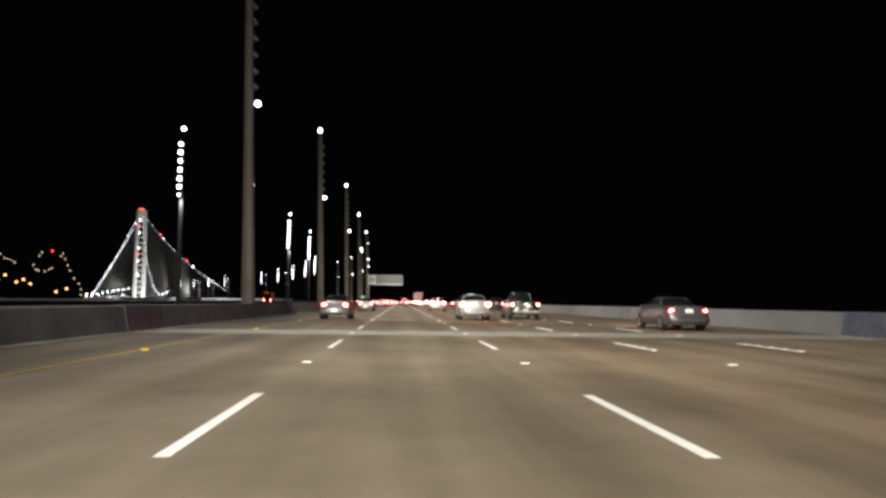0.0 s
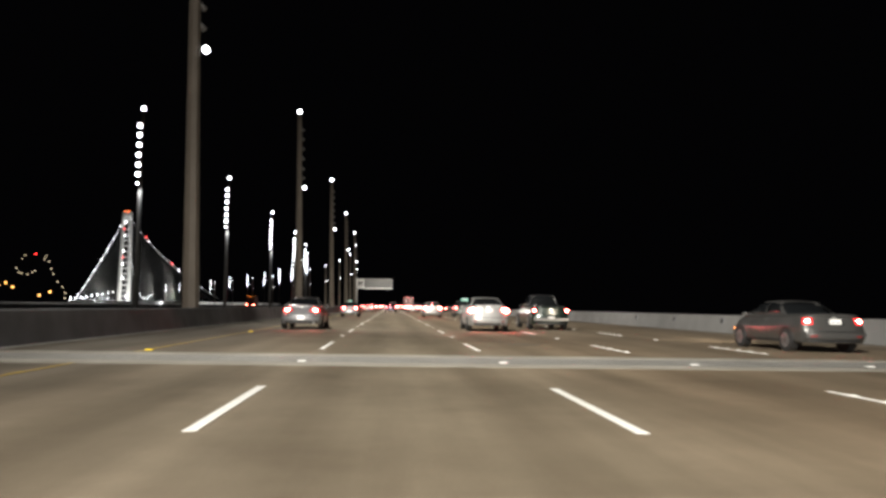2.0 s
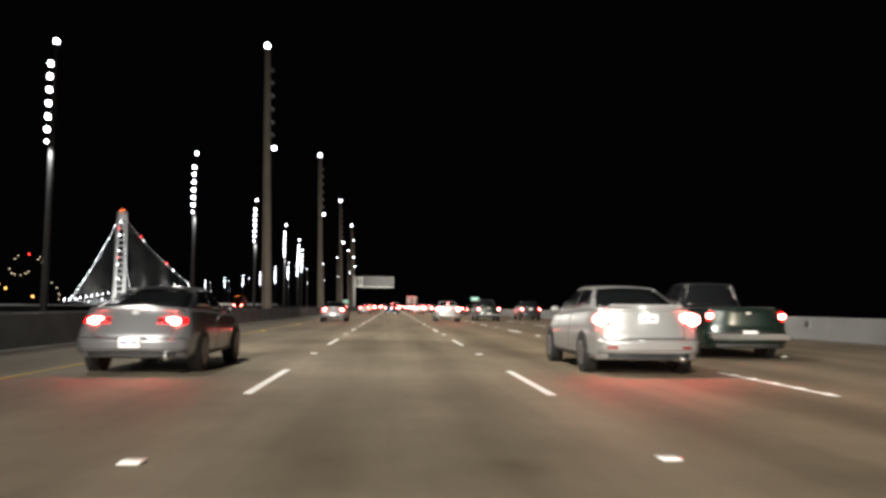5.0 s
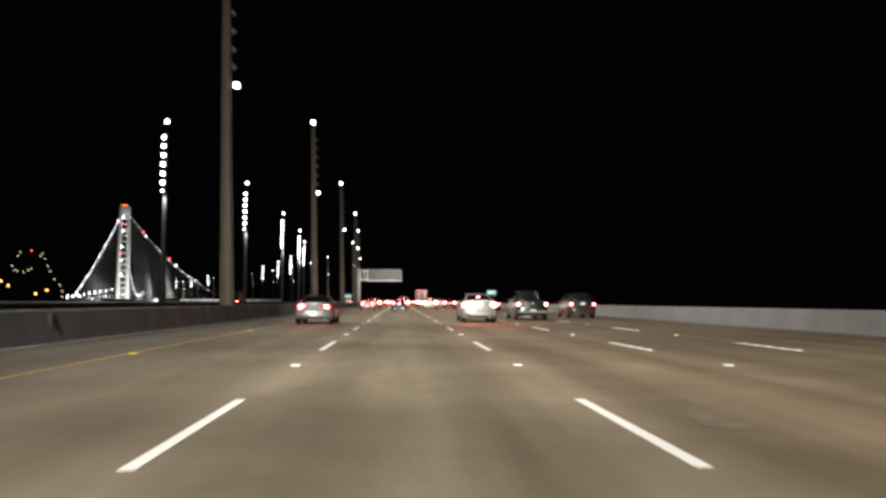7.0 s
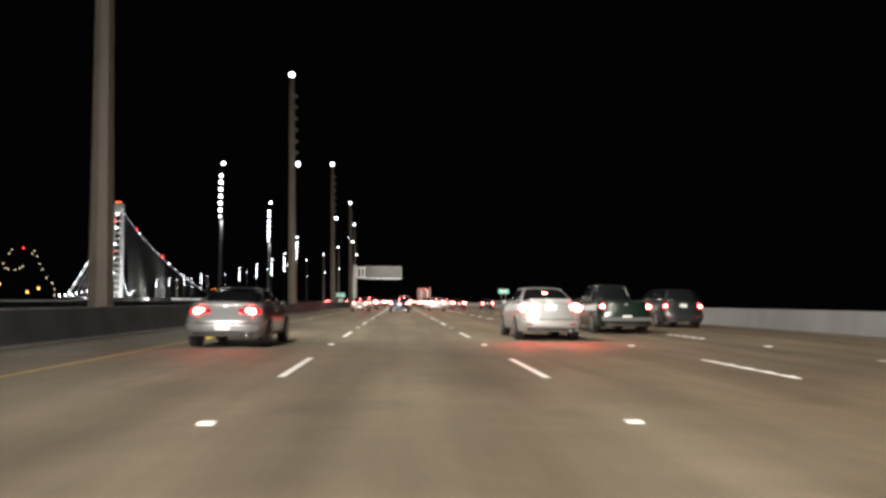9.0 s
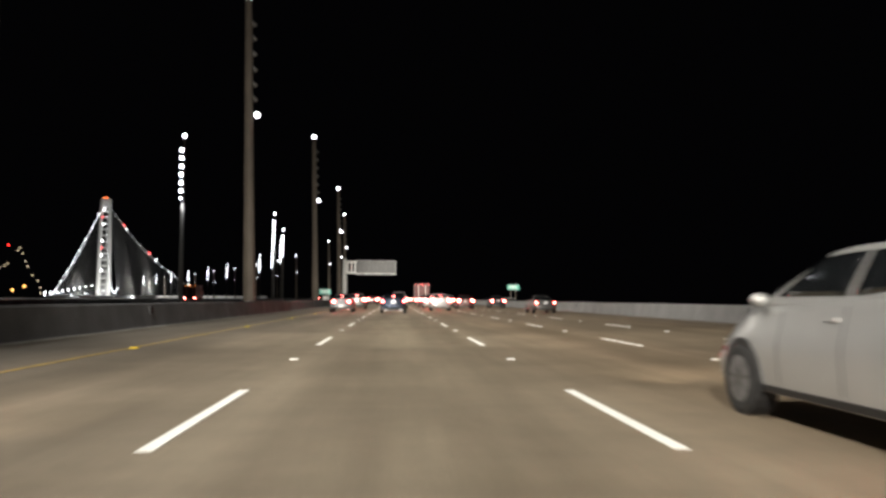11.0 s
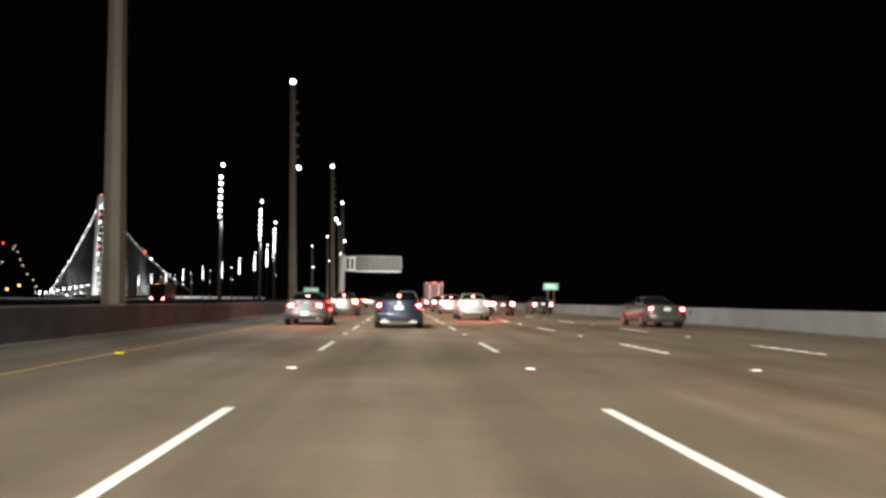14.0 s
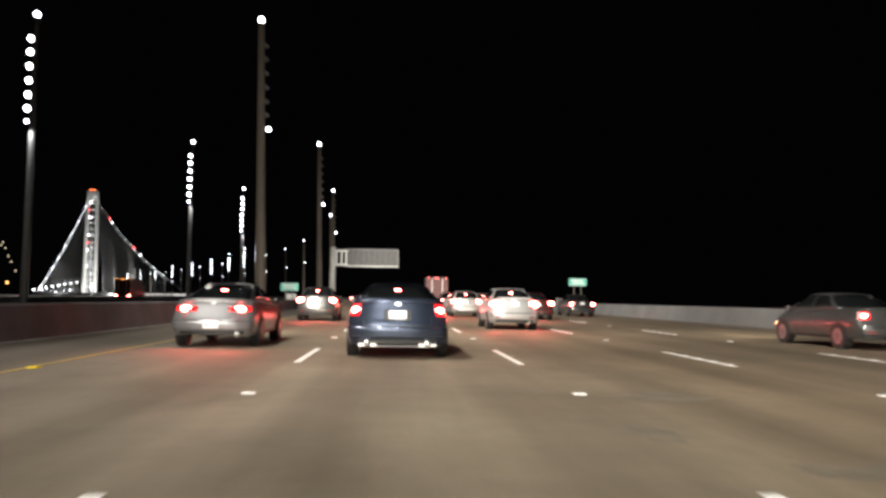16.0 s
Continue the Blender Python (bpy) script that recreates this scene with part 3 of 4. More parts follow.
# the island: a low dark hill with street lights
bm = bmesh.new()
bmesh.ops.create_grid(bm, x_segments=40, y_segments=24, size=1)
for v in bm.verts:
    x, y = v.co.x, v.co.y
    e = max(0, 1 - x * x) * max(0, 1 - y * y)
    v.co = (x * 260, y * 160, 70 * e ** 0.7 * (0.8 + 0.4 * noise.noise(Vector((x * 2.2, y * 2.2, 3)))) - 2)
hill = setting("island_hill", bm, M_HILL, "dark wooded island hill across the water", "hill", True)
hill.matrix_basis = pose(-684, 1190, -49)
spot_small = mesh_of("string_light", ball(0.75, detail=1), M_DECKLIGHT)
spot_big = mesh_of("street_light", ball(1.5, detail=1), M_WARM)
lights = thing("hill_lights", Matrix.Translation((-410.5, 953, -2.5)), "strings of small warm lights on the island", "lights")
# bulbs placed to fit the view: hump, swag under it, tail down the slope
BULBS = [(-13, 56), (-16, 52), (-22, 41), (-19, 36), (-16, 35), (-9, 34), (-4, 36), (-1, 38), (9, 52), (11, 55), (14, 49), (17, 41), (20, 35),
         (25, 26), (31, 20), (34, 13), (34, 7), (35, 1), (-61, 54), (-56, 49), (-52, 48), (-48, 46), (-44, 44), (-70, 59)]
for x, z in BULBS:
    piece("string_light", spot_small, lights, Matrix.Translation((x, 0, z)))
for x, z in ((-25, 19), (17, 14), (5, 10), (-54, 29), (-33, 24), (-41, 21), (-62, 23)):
    piece("street_light", spot_big, lights, Matrix.Translation((x, 0, z)))
piece("red_beacon", mesh_of("red_beacon", ball(0.9, detail=1), M_REDLAMP), lights, Matrix.Translation((-1, 0, 58)))

# ---------------------------------------------------------------- signs
gantry = thing("message_sign", pose(-11.75, 271.5, 0), "blank grey message sign on a white cantilever post", "road sign")
part("post", tube([(0, 0, -0.5), (0, 0, 5), (0, 0, 10.2)], [0.55, 0.53, 0.47], 14), M_WHITESTEEL, gantry, "round white steel post", True)
part("post_cap", tube([(0, 0, 10.2), (0, 0, 10.3)], [0.5, 0.3], 14), M_WHITESTEEL, gantry)
for z0 in (6.85, 9.4):
    part("arm", box(0.3, 2.75, -0.2, 0.2, z0, z0 + 0.4, 0.03), M_WHITESTEEL, gantry)
for x0 in (0.5, 1.4, 2.25):
    part("strut", box(x0, x0 + 0.34, -0.18, 0.18, 7.25, 9.4, 0.02), M_WHITESTEEL, gantry)
part("sign_case", box(2.6, 11.9, -0.05, 1.0, 6.9, 9.9, 0.05), M_SIGNGREY, gantry, "blank grey sign face")
part("ledge", box(2.5, 12.0, -0.45, -0.05, 6.72, 6.9, 0.03), M_WHITESTEEL, gantry)
part("top_rail", box(2.5, 12.0, -0.2, -0.06, 9.84, 9.98, 0.02), M_EDGE, gantry)
for x0 in (2.5, 11.84):
    part("side_rail", box(x0, x0 + 0.16, -0.2, -0.06, 6.9, 9.84, 0.02), M_EDGE, gantry)
for i in range(8):
    part("panel_joint", box(3.6 + i * 1.0, 3.63 + i * 1.0, -0.07, -0.045, 6.95, 9.8), M_HOUSING, gantry)


def small_sign(x, y, z, w, h, foot):
    t = thing("guide_sign", pose(x, y, foot), "small green road sign with white legend on a post", "road sign", "green guide signs")
    z -= foot
    panel = part("panel", box(-w / 2, w / 2, -0.02, 0.02, z - h / 2, z + h / 2, 0.008), M_SIGNGREEN, t, "green reflective panel")
    for i, (a, b, zz) in enumerate(((-0.36, 0.3, 0.2), (-0.3, 0.36, -0.12))):
        part("legend_bar", box(a * w, b * w, -0.026, -0.019, z + zz * h - 0.07, z + zz * h + 0.07), M_SIGNTEXT, panel)
    part("border", box(-w / 2 + 0.03, w / 2 - 0.03, -0.024, -0.019, z - h / 2 + 0.03, z - h / 2 + 0.06), M_SIGNTEXT, panel)
    part("border", box(-w / 2 + 0.03, w / 2 - 0.03, -0.024, -0.019, z + h / 2 - 0.06, z + h / 2 - 0.03), M_SIGNTEXT, panel)
    for dx in (-w * 0.2, w * 0.2):
        part("post", box(dx - 0.04, dx + 0.04, 0.02, 0.1, 0, z + h / 2 - 0.05), M_POLE, t)
    return t


small_sign(-10.25, 201.5, 1.98, 1.65, 0.72, 0.0)
outer = small_sign(17.9, 204.0, 2.9, 1.8, 0.74, 1.2)
part("arm", box(-2.1, 0.5, 0.1, 0.2, -0.1, 0.06, 0.01), M_HOUSING, outer, "steel arm from the barrier")
part("mount", box(-2.15, -1.9, 0.06, 0.24, -0.75, 0.1, 0.01), M_HOUSING, outer)
cab = thing("equipment_cabinet", pose(-10.3, 203.6, 0), "pale grey roadside cabinet behind the barrier", "cabinet")
part("body", box(-0.45, 0.45, -0.3, 0.3, 0, 1.35, 0.03), M_WHITESTEEL, cab)
part("door", box(-0.4, 0.4, -0.325, -0.3, 0.1, 1.28, 0.008), M_WHITESTEEL, cab)

# ---------------------------------------------------------------- vehicles


def shaped(f, nx, ny, nz):
    """A closed skin: the faces of a box with that many steps, sent through f(u, v, w), each from -1 to 1."""
    bm = bmesh.new()
    seen = {}

    def vert(i, j, k):
        key = (i, j, k)
        if key not in seen:
            seen[key] = bm.verts.new(f(2 * i / nx - 1, 2 * j / ny - 1, 2 * k / nz - 1))
        return seen[key]

    for i in range(nx):
        for j in range(ny):
            for k in (0, nz):
                bm.faces.new((vert(i, j, k), vert(i + 1, j, k), vert(i + 1, j + 1, k), vert(i, j + 1, k)))
    for i in range(nx):
        for k in range(nz):
            for j in (0, ny):
                bm.faces.new((vert(i, j, k), vert(i + 1, j, k), vert(i + 1, j, k + 1), vert(i, j, k + 1)))
    for j in range(ny):
        for k in range(nz):
            for i in (0, nx):
                bm.faces.new((vert(i, j, k), vert(i, j + 1, k), vert(i, j + 1, k + 1), vert(i, j, k + 1)))
    bmesh.ops.recalc_face_normals(bm, faces=bm.faces)
    return bm


def patch(f, face, a0, a1, b0, b1, proud, na=6, nb=4, thick=0.02):
    """A raised panel on one face of a shaped skin. face: rear, front, left, right or top; a runs along it, b up (or back to front)."""
    def at(a, b):
        return Vector(f(*{"rear": (a, -1, b), "front": (a, 1, b), "left": (-1, a, b), "right": (1, a, b), "top": (a, b, 1)}[face]))

    mid = Vector(f(0, 0, 0))
    bm = bmesh.new()
    outer, inner = [], []
    for i in range(na + 1):
        ro, ri = [], []
        for j in range(nb + 1):
            a, b = a0 + (a1 - a0) * i / na, b0 + (b1 - b0) * j / nb
            p = at(a, b)
            n = (at(a + 0.01, b) - at(a - 0.01, b)).cross(at(a, b + 0.01) - at(a, b - 0.01)).normalized()
            if n.dot(p - mid) < 0:
                n = -n
            ro.append(bm.verts.new(p + n * proud))
            ri.append(bm.verts.new(p - n * thick))
        outer.append(ro)
        inner.append(ri)
    for i in range(na):
        for j in range(nb):
            bm.faces.new((outer[i][j], outer[i + 1][j], outer[i + 1][j + 1], outer[i][j + 1]))
            bm.faces.new((inner[i][j], inner[i][j + 1], inner[i + 1][j + 1], inner[i + 1][j]))
    for i in range(na):
        for j in (0, nb):
            bm.faces.new((outer[i][j], outer[i + 1][j], inner[i + 1][j], inner[i][j]))
    for j in range(nb):
        for i in (0, na):
            bm.faces.new((outer[i][j], outer[i][j + 1], inner[i][j + 1], inner[i][j]))
    bmesh.ops.recalc_face_normals(bm, faces=bm.faces)
    return bm


def wheel_meshes(r, w):
    tyre = tube([(-w / 2, 0, 0), (-w / 2 + 0.02, 0, 0), (w / 2 - 0.02, 0, 0), (w / 2, 0, 0)], [r - 0.04, r, r, r - 0.04], 24)
    rim = bmesh.new()
    bmesh.ops.create_cone(rim, cap_ends=True, segments=20, radius1=r * 0.66, radius2=r * 0.66, depth=w * 1.02, matrix=Matrix.Rotation(math.pi / 2, 4, "Y"))
    spoke = bmesh.new()
    for k in range(9):
        m = Matrix.Rotation(k * 2 * math.pi / 9, 4, "X")
        bmesh.ops.create_cube(spoke, size=1, matrix=m @ Matrix.Translation((0, 0, r * 0.34)) @ Matrix.Diagonal((w * 1.07, r * 0.1, r * 0.6, 1)))
    return tyre, rim, spoke


def car(name, m, paint, label, category="car", L=4.6, W=1.78, H=1.45, belt=0.93, deck=1.0, roof=(1.05, 1.75, 2.75, 3.6), hood=0.92,
        tail="corner", lit=1, plate=0.78, tail_z=(0.3, 0.75), tail_w=0.3, wheel=0.32, exhausts=0, rear_lean=0.12, bumper=True,
        third=False, headlamps=False, side_lit=False, reflectors=True, spoiler=False, cabin_shade=None, cab_w=(0.86, 0.28), group="cars in the traffic", recess=None):
    """A car that faces +y with its rear bumper at y = 0. roof: rear glass foot and top, windscreen top and foot."""
    t = thing(name, m, label, category, group)
    hw, zb = W / 2, 0.24
    tops = [(0, deck), (0.25, deck), (roof[0] + 0.1, max(deck, belt) + 0.0), (roof[3] - 0.1, belt), (L - 0.5, hood - 0.1), (L, hood - 0.24)]

    def body(u, v, w):
        y = L * (v + 1) / 2
        zt = lerp(tops, y)
        end = min(1.0, (min(y, L - y) + 0.25) / 0.8)
        low = zb + (0.03 if y < 0.05 or y > L - 0.05 else 0.0)
        k = (w + 1) / 2
        z = low + (zt - low) * k
        g = abs(u)
        x = hw * math.copysign(g ** 0.92, u) if u else 0.0
        side_in = 1 - 0.1 * max(0, k - 0.55) / 0.45 - 0.05 * (1 - k) ** 3
        x *= side_in * (0.88 + 0.12 * end ** 0.5)
        crown = 0.035 * (1 - u * u) if w > 0.99 else 0
        # plan curve and lean of the two ends
        near_rear, near_front = max(0, 1 - y / 0.9), max(0, 1 - (L - y) / 0.9)
        over = max(0.0, k - 0.48)
        y += near_rear * (0.16 * g ** 3 + (0.05 + rear_lean * over / 0.52 if k > 0.48 else 0.03 * (1 - k)))
        y -= near_front * (0.3 * g ** 3 + 0.12 * over)
        return x, y, z + crown

    part("body", shaped(body, 12, 30, 10), paint, t, smooth=True)
    zc = max(belt, deck) - 0.03

    def cabin(u, v, w):
        k = (w + 1) / 2
        back = roof[0] + (roof[1] - roof[0]) * k ** 0.9
        front = roof[3] + (roof[2] - roof[3]) * k
        y = back + (front - back) * (v + 1) / 2
        base = zc if y < roof[1] else zc + (belt - zc) * min(1, (y - roof[1]) / 0.6)
        wide = hw * cab_w[0] * (1 - cab_w[1] * k ** 1.15)
        z = base + (H - base) * k
        z += 0.03 * (1 - u * u) * k - 0.05 * v * v * k * k
        if abs(v) > 0.99:
            y += -math.copysign(0.12, v) * (u * u)
        return wide * u, y, z

    # a darker cabin colour puts the unlit roof's shade into the paint
    part("cabin", shaped(cabin, 10, 12, 8), cabin_shade or paint, t, smooth=True)
    part("rear_window", patch(cabin, "rear", -0.9, 0.9, -0.88, 0.9, 0.008), M_GLASS, t, "dark tinted rear glass", True)
    part("windscreen", patch(cabin, "front", -0.88, 0.88, -0.8, 0.85, 0.008), M_GLASS, t, smooth=True)
    for s in ("left", "right"):
        part("side_window", patch(cabin, s, -0.84, -0.05, -0.6, 0.78, 0.008), M_GLASS, t, smooth=True)
        part("side_window", patch(cabin, s, 0.02, 0.8, -0.6, 0.78, 0.008), M_GLASS, t, smooth=True)
        for v in (-0.12, 0.3):
            part("door_gap", patch(body, s, v - 0.002, v + 0.002, -0.75, 0.9, 0.003, 1, 8, 0.004), M_BLACK, t)
        part("door_handle", patch(body, s, -0.08, -0.02, 0.62, 0.7, 0.025, 2, 1), paint, t)
        part("sill", patch(body, s, -0.5, 0.5, -0.97, -0.82, 0.012, 6, 1), M_BLACK, t)
        sg = -1 if s == "left" else 1
        part("mirror", ball(0.09, (1.0, 0.7, 0.7)), cabin_shade or paint, t, "", True, Matrix.Translation((sg * (hw * 0.9 + 0.06), roof[3] - 0.35, belt + 0.07)))
        # tail lamps
        if tail == "corner":
            a0, a1 = (1 - tail_w) * sg, 0.97 * sg
        else:
            a0, a1 = (0.96 - tail_w) * sg, 0.96 * sg
        lamp = part("tail_lamp", patch(body, "rear", min(a0, a1), max(a0, a1), tail_z[0], tail_z[1], 0.018), M_TAIL if lit else M_TAILDARK, t, "lit red tail lamp" if lit else "red tail lamp", True)
        if lit:
            c = sum(sorted((a0, a1))) / 2
            zm = (tail_z[0] + tail_z[1]) / 2
            p = Vector(body(c, -1, zm))
            half = (tail_z[1] - tail_z[0]) * (deck - zb) / 4
            bulb_r = min(0.055 if lit == 1 else 0.1, half * 1.05)
            if tail == "band":
                # the inner end of a wide lamp is unlit
                e0, e1 = a0, a0 + (a1 - a0) * 0.22
                part("lens_end", patch(body, "rear", min(e0, e1), max(e0, e1), tail_z[0] + 0.02, tail_z[1] - 0.02, 0.022, 2, 2), M_TAILDARK, lamp, "dark unlit end of the lens", True)
                p = Vector(body(a0 + (a1 - a0) * 0.52, -1, zm))
            # enlarged so that the lamp's glare is put into the bulb's shape
            part("bulb", ball(bulb_r, (1.5, 0.4, 1) if lit == 1 else (2.7, 0.5, 1.3) if tail == "band" else (1.9, 0.4, 1.1)), M_TAILCORE, lamp, "glowing bulb", True, Matrix.Translation(p + Vector((0, -0.02, 0))))
        part("head_lamp", patch(body, "front", 0.55 * sg if sg > 0 else -0.95, 0.95 if sg > 0 else 0.55 * sg, 0.25, 0.72, 0.012), M_HEADLAMP if headlamps else M_TAILLENS_CLEAR, t, smooth=True)
        part("side_lamp", patch(body, s, 0.9, 0.95, 0.25, 0.42, 0.01, 2, 2), M_AMBER if side_lit else M_TAILDARK, t)
    # rear details
    # the boot lid: its side gaps, top lip and handle strip
    if bumper and deck < 1.1:
        for sg in (-1, 1):
            part("lid_gap", patch(body, "rear", 0.68 * sg - 0.006, 0.68 * sg + 0.006, -0.17, tail_z[0] - 0.02, 0.004, 1, 4, 0.004), M_BLACK, t)
        part("lid_lip", patch(body, "rear", -0.9, 0.9, 0.86, 0.985, 0.022, 12, 2), paint, t, smooth=True)
    part("boot_gap", patch(body, "rear", -0.68, 0.68, -0.2, -0.17, 0.004, 8, 1, 0.004), M_BLACK, t)
    kz = (plate - zb - 0.03) / (deck - zb - 0.03) * 2 - 1
    py = body(0, -1, kz)[1] - (0.05 if kz < -0.25 else 0.0)
    recess = part("plate_recess", patch(body, "rear", -0.25, 0.25, kz - 0.24, kz + 0.24, 0.006, 4, 3, 0.01), recess or M_BLACK, t)
    pl = part("number_plate", box(-0.155, 0.155, py - 0.024, py - 0.008, plate - 0.077, plate + 0.077, 0.004), M_NUMBER, t, "white number plate with dark bars")
    for b0 in (-0.12, 0.015):
        part("bar", box(b0, b0 + 0.105, py - 0.027, py - 0.023, plate - 0.014, plate + 0.014), M_NUMBERBAR, pl)
    if bumper:
        part("bumper", patch(body, "rear", -0.985, 0.985, -0.78, -0.26, 0.05, 14, 4), paint, t, smooth=True)
        part("bumper_gap", patch(body, "rear", -0.97, 0.97, -0.25, -0.222, 0.006, 14, 1, 0.004), M_BLACK, t)
        part("bumper_crease", patch(body, "rear", -0.93, 0.93, -0.66, -0.64, 0.052, 14, 1, 0.004), M_BLACK, t)
        part("lower_valance", patch(body, "rear", -0.8, 0.8, -0.99, -0.8, 0.02, 10, 2), M_BLACK, t)
        for sg in (-1, 1) if reflectors else ():
            part("reflector", patch(body, "rear", 0.7 * sg - 0.1, 0.7 * sg + 0.1, -0.6, -0.5, 0.052, 2, 1), M_TAILDARK, t)
    part("emblem", box(-0.05, 0.05, body(0, -1, 0.8)[1] - 0.015, body(0, -1, 0.8)[1] + 0.01, zb + 0.03 + (deck - zb - 0.03) * 0.9 - 0.03, zb + 0.03 + (deck - zb - 0.03) * 0.9 + 0.03, 0.01), M_CHROME, t)
    for i in range(exhausts):
        ex = (0.52 if i else -0.52) * (1 if exhausts > 1 else -1)
        part("exhaust", tube([(ex, -0.03, 0.27), (ex, 0.35, 0.27)], 0.055, 12), M_CHROME, t, "chrome exhaust tip", True)
    if exhausts > 1:
        part("exhaust_silencer", box(-0.62, 0.62, 0.18, 0.5, 0.2, 0.28, 0.04), M_WHEEL, t, "dull metal silencer")
        for ex in (-0.52, 0.52):
            part("exhaust_trim", box(ex - 0.16, ex + 0.16, 0.0, 0.12, 0.225, 0.27, 0.015), M_CHROME, t, "chrome exhaust trim")
    part("axle", tube([(-hw + 0.2, L * 0.21, wheel), (hw - 0.2, L * 0.21, wheel)], 0.05, 8), M_BLACK, t)
    if third:
        p = Vector(cabin(0, -1, 0.25))
        part("high_brake_lamp", box(-0.06, 0.06, p.y - 0.05, p.y + 0.02, p.z - 0.025, p.z + 0.01, 0.008), M_TAILCORE, t, "lit high brake lamp")
    if spoiler:
        part("spoiler", box(-hw * 0.66, hw * 0.66, 0.14, 0.34, deck - 0.01, deck + 0.06, 0.02), paint, t)
    # wheels
    tyre, rim, spoke = wheel_meshes(wheel, 0.2)
    mt, mr, ms = mesh_of("tyre", tyre, M_TYRE), mesh_of("rim", rim, M_RIM), mesh_of("spokes", spoke, M_WHEEL)
    arch = bmesh.new()
    bmesh.ops.create_cone(arch, cap_ends=True, segments=24, radius1=wheel + 0.035, radius2=wheel + 0.035, depth=0.2, matrix=Matrix.Rotation(math.pi / 2, 4, "Y"))
    ma = mesh_of("wheel_arch", arch, M_BLACK)
    for y in (L * 0.21, L * 0.8):
        for sg in (-1, 1):
            piece("wheel_arch", ma, t, Matrix.Translation((sg * (hw - 0.095), y, wheel + 0.02)))
            wh = piece("wheel", mt, t, Matrix.Translation((sg * (hw - 0.08), y, wheel)))
            piece("rim", mr, wh)
            piece("spokes", ms, wh, Matrix.Translation((0, 0, 0)))
    return t


def paint(name, color, metal=0.5, rough=0.3):
    return mat(name, color, rough, metal, var=0.06, scale=1.5, fine=300, bump=0.0, coat=0.6)


P_BLUE = paint("slate_blue_paint", (0.05, 0.066, 0.105), 0.7, 0.27)
P_SILVER = paint("silver_paint", (0.25, 0.25, 0.262), 0.6, 0.32)
P_WHITE = paint("pale_silver_paint", (0.42, 0.42, 0.415), 0.5, 0.34)
P_GREEN = paint("dark_green_paint", (0.008, 0.02, 0.016), 0.4)
P_GREY = paint("grey_paint", (0.085, 0.084, 0.082), 0.5)
# the sedan's blue darkened: shade on its cabin put into the colour
P_SHADED_BLUE = paint("shaded_blue_paint", (0.006, 0.007, 0.012), 0.3, 0.25)
# for black cars, and for cabins whose shade is put into the colour
P_BLACK_SHADE = paint("black_and_shade_paint", (0.02, 0.02, 0.022), 0.2)
# dark paint with the red light of brake lamps put into it
P_RED_GLOW = paint("red_glow_paint", (0.06, 0.014, 0.014), 0.4)


def at(x, y, turn=0.0):
    return pose(x, y, 0.004, 0, 0, turn)


car("sedan", at(-0.21, 139.8), P_BLUE, "slate blue sedan with lit tail lamps and twin exhausts", L=4.8, W=1.8, H=1.34, deck=1.03, belt=0.94, exhausts=2,
    roof=(0.65, 1.65, 2.9, 3.75), tail_z=(0.26, 0.76), tail_w=0.2, plate=0.76, third=True, cab_w=(0.84, 0.32), cabin_shade=P_SHADED_BLUE, headlamps=True, reflectors=False)
car("coupe", at(-3.98, 142.4), P_SILVER, "silver hatchback coupe with wide lit tail lamps", L=4.4, W=1.72, H=1.33, deck=0.97, belt=0.88, exhausts=1,
    roof=(0.35, 1.7, 2.5, 3.4), tail="band", tail_z=(0.36, 0.6), tail_w=0.6, plate=0.47, rear_lean=0.2, lit=2, third=True, cabin_shade=P_BLACK_SHADE, headlamps=True, reflectors=False)
car("saloon", at(3.9, 88.4), P_WHITE, "pale silver compact saloon with brake lamps lit", L=4.5, W=1.76, H=1.46, deck=1.08, belt=0.97, exhausts=1,
    roof=(0.6, 1.35, 2.7, 3.6), tail_z=(0.3, 0.8), tail_w=0.26, plate=0.9, third=True, lit=2, spoiler=True, recess=P_WHITE, headlamps=True)
# repeats of the coupe and saloon, placed to fit the view along the drive
car("hatchback", at(-3.95, 43.8), P_SILVER, "repeat of the silver coupe with lit tail lamps in the median lane", L=4.35, W=1.71, H=1.33, deck=0.98, belt=0.88, exhausts=1,
    roof=(0.35, 1.6, 2.5, 3.4), tail="band", tail_z=(0.36, 0.6), tail_w=0.55, plate=0.48, rear_lean=0.2, lit=2, cabin_shade=P_BLACK_SHADE, headlamps=True, reflectors=False)
car("coupe", at(-4.0, 84.3), P_SILVER, "repeat of the silver coupe, roof darkened as in shade, lit tail lamps", L=4.4, W=1.72, H=1.32, deck=0.97, belt=0.88, exhausts=1,
    roof=(0.4, 1.7, 2.5, 3.4), tail="band", tail_z=(0.36, 0.62), tail_w=0.6, plate=0.47, rear_lean=0.2, lit=2, cabin_shade=P_BLACK_SHADE, headlamps=True, reflectors=False)
car("saloon", at(3.95, 44.2), P_WHITE, "pale silver saloon with lit tail lamps and a boot spoiler", L=4.5, W=1.76, H=1.45, deck=1.07, belt=0.97, exhausts=1,
    roof=(0.6, 1.35, 2.7, 3.6), tail_z=(0.3, 0.8), tail_w=0.26, plate=0.9, lit=2, spoiler=True, recess=P_WHITE, headlamps=True)
car("saloon", at(3.92, 153.5), P_WHITE, "pale silver saloon with brake lamps and high lamp lit", L=4.5, W=1.76, H=1.46, deck=1.08, belt=0.97, exhausts=1,
    roof=(0.6, 1.35, 2.7, 3.6), tail_z=(0.3, 0.8), tail_w=0.26, plate=0.9, third=True, lit=2, spoiler=True, recess=P_WHITE, headlamps=True)
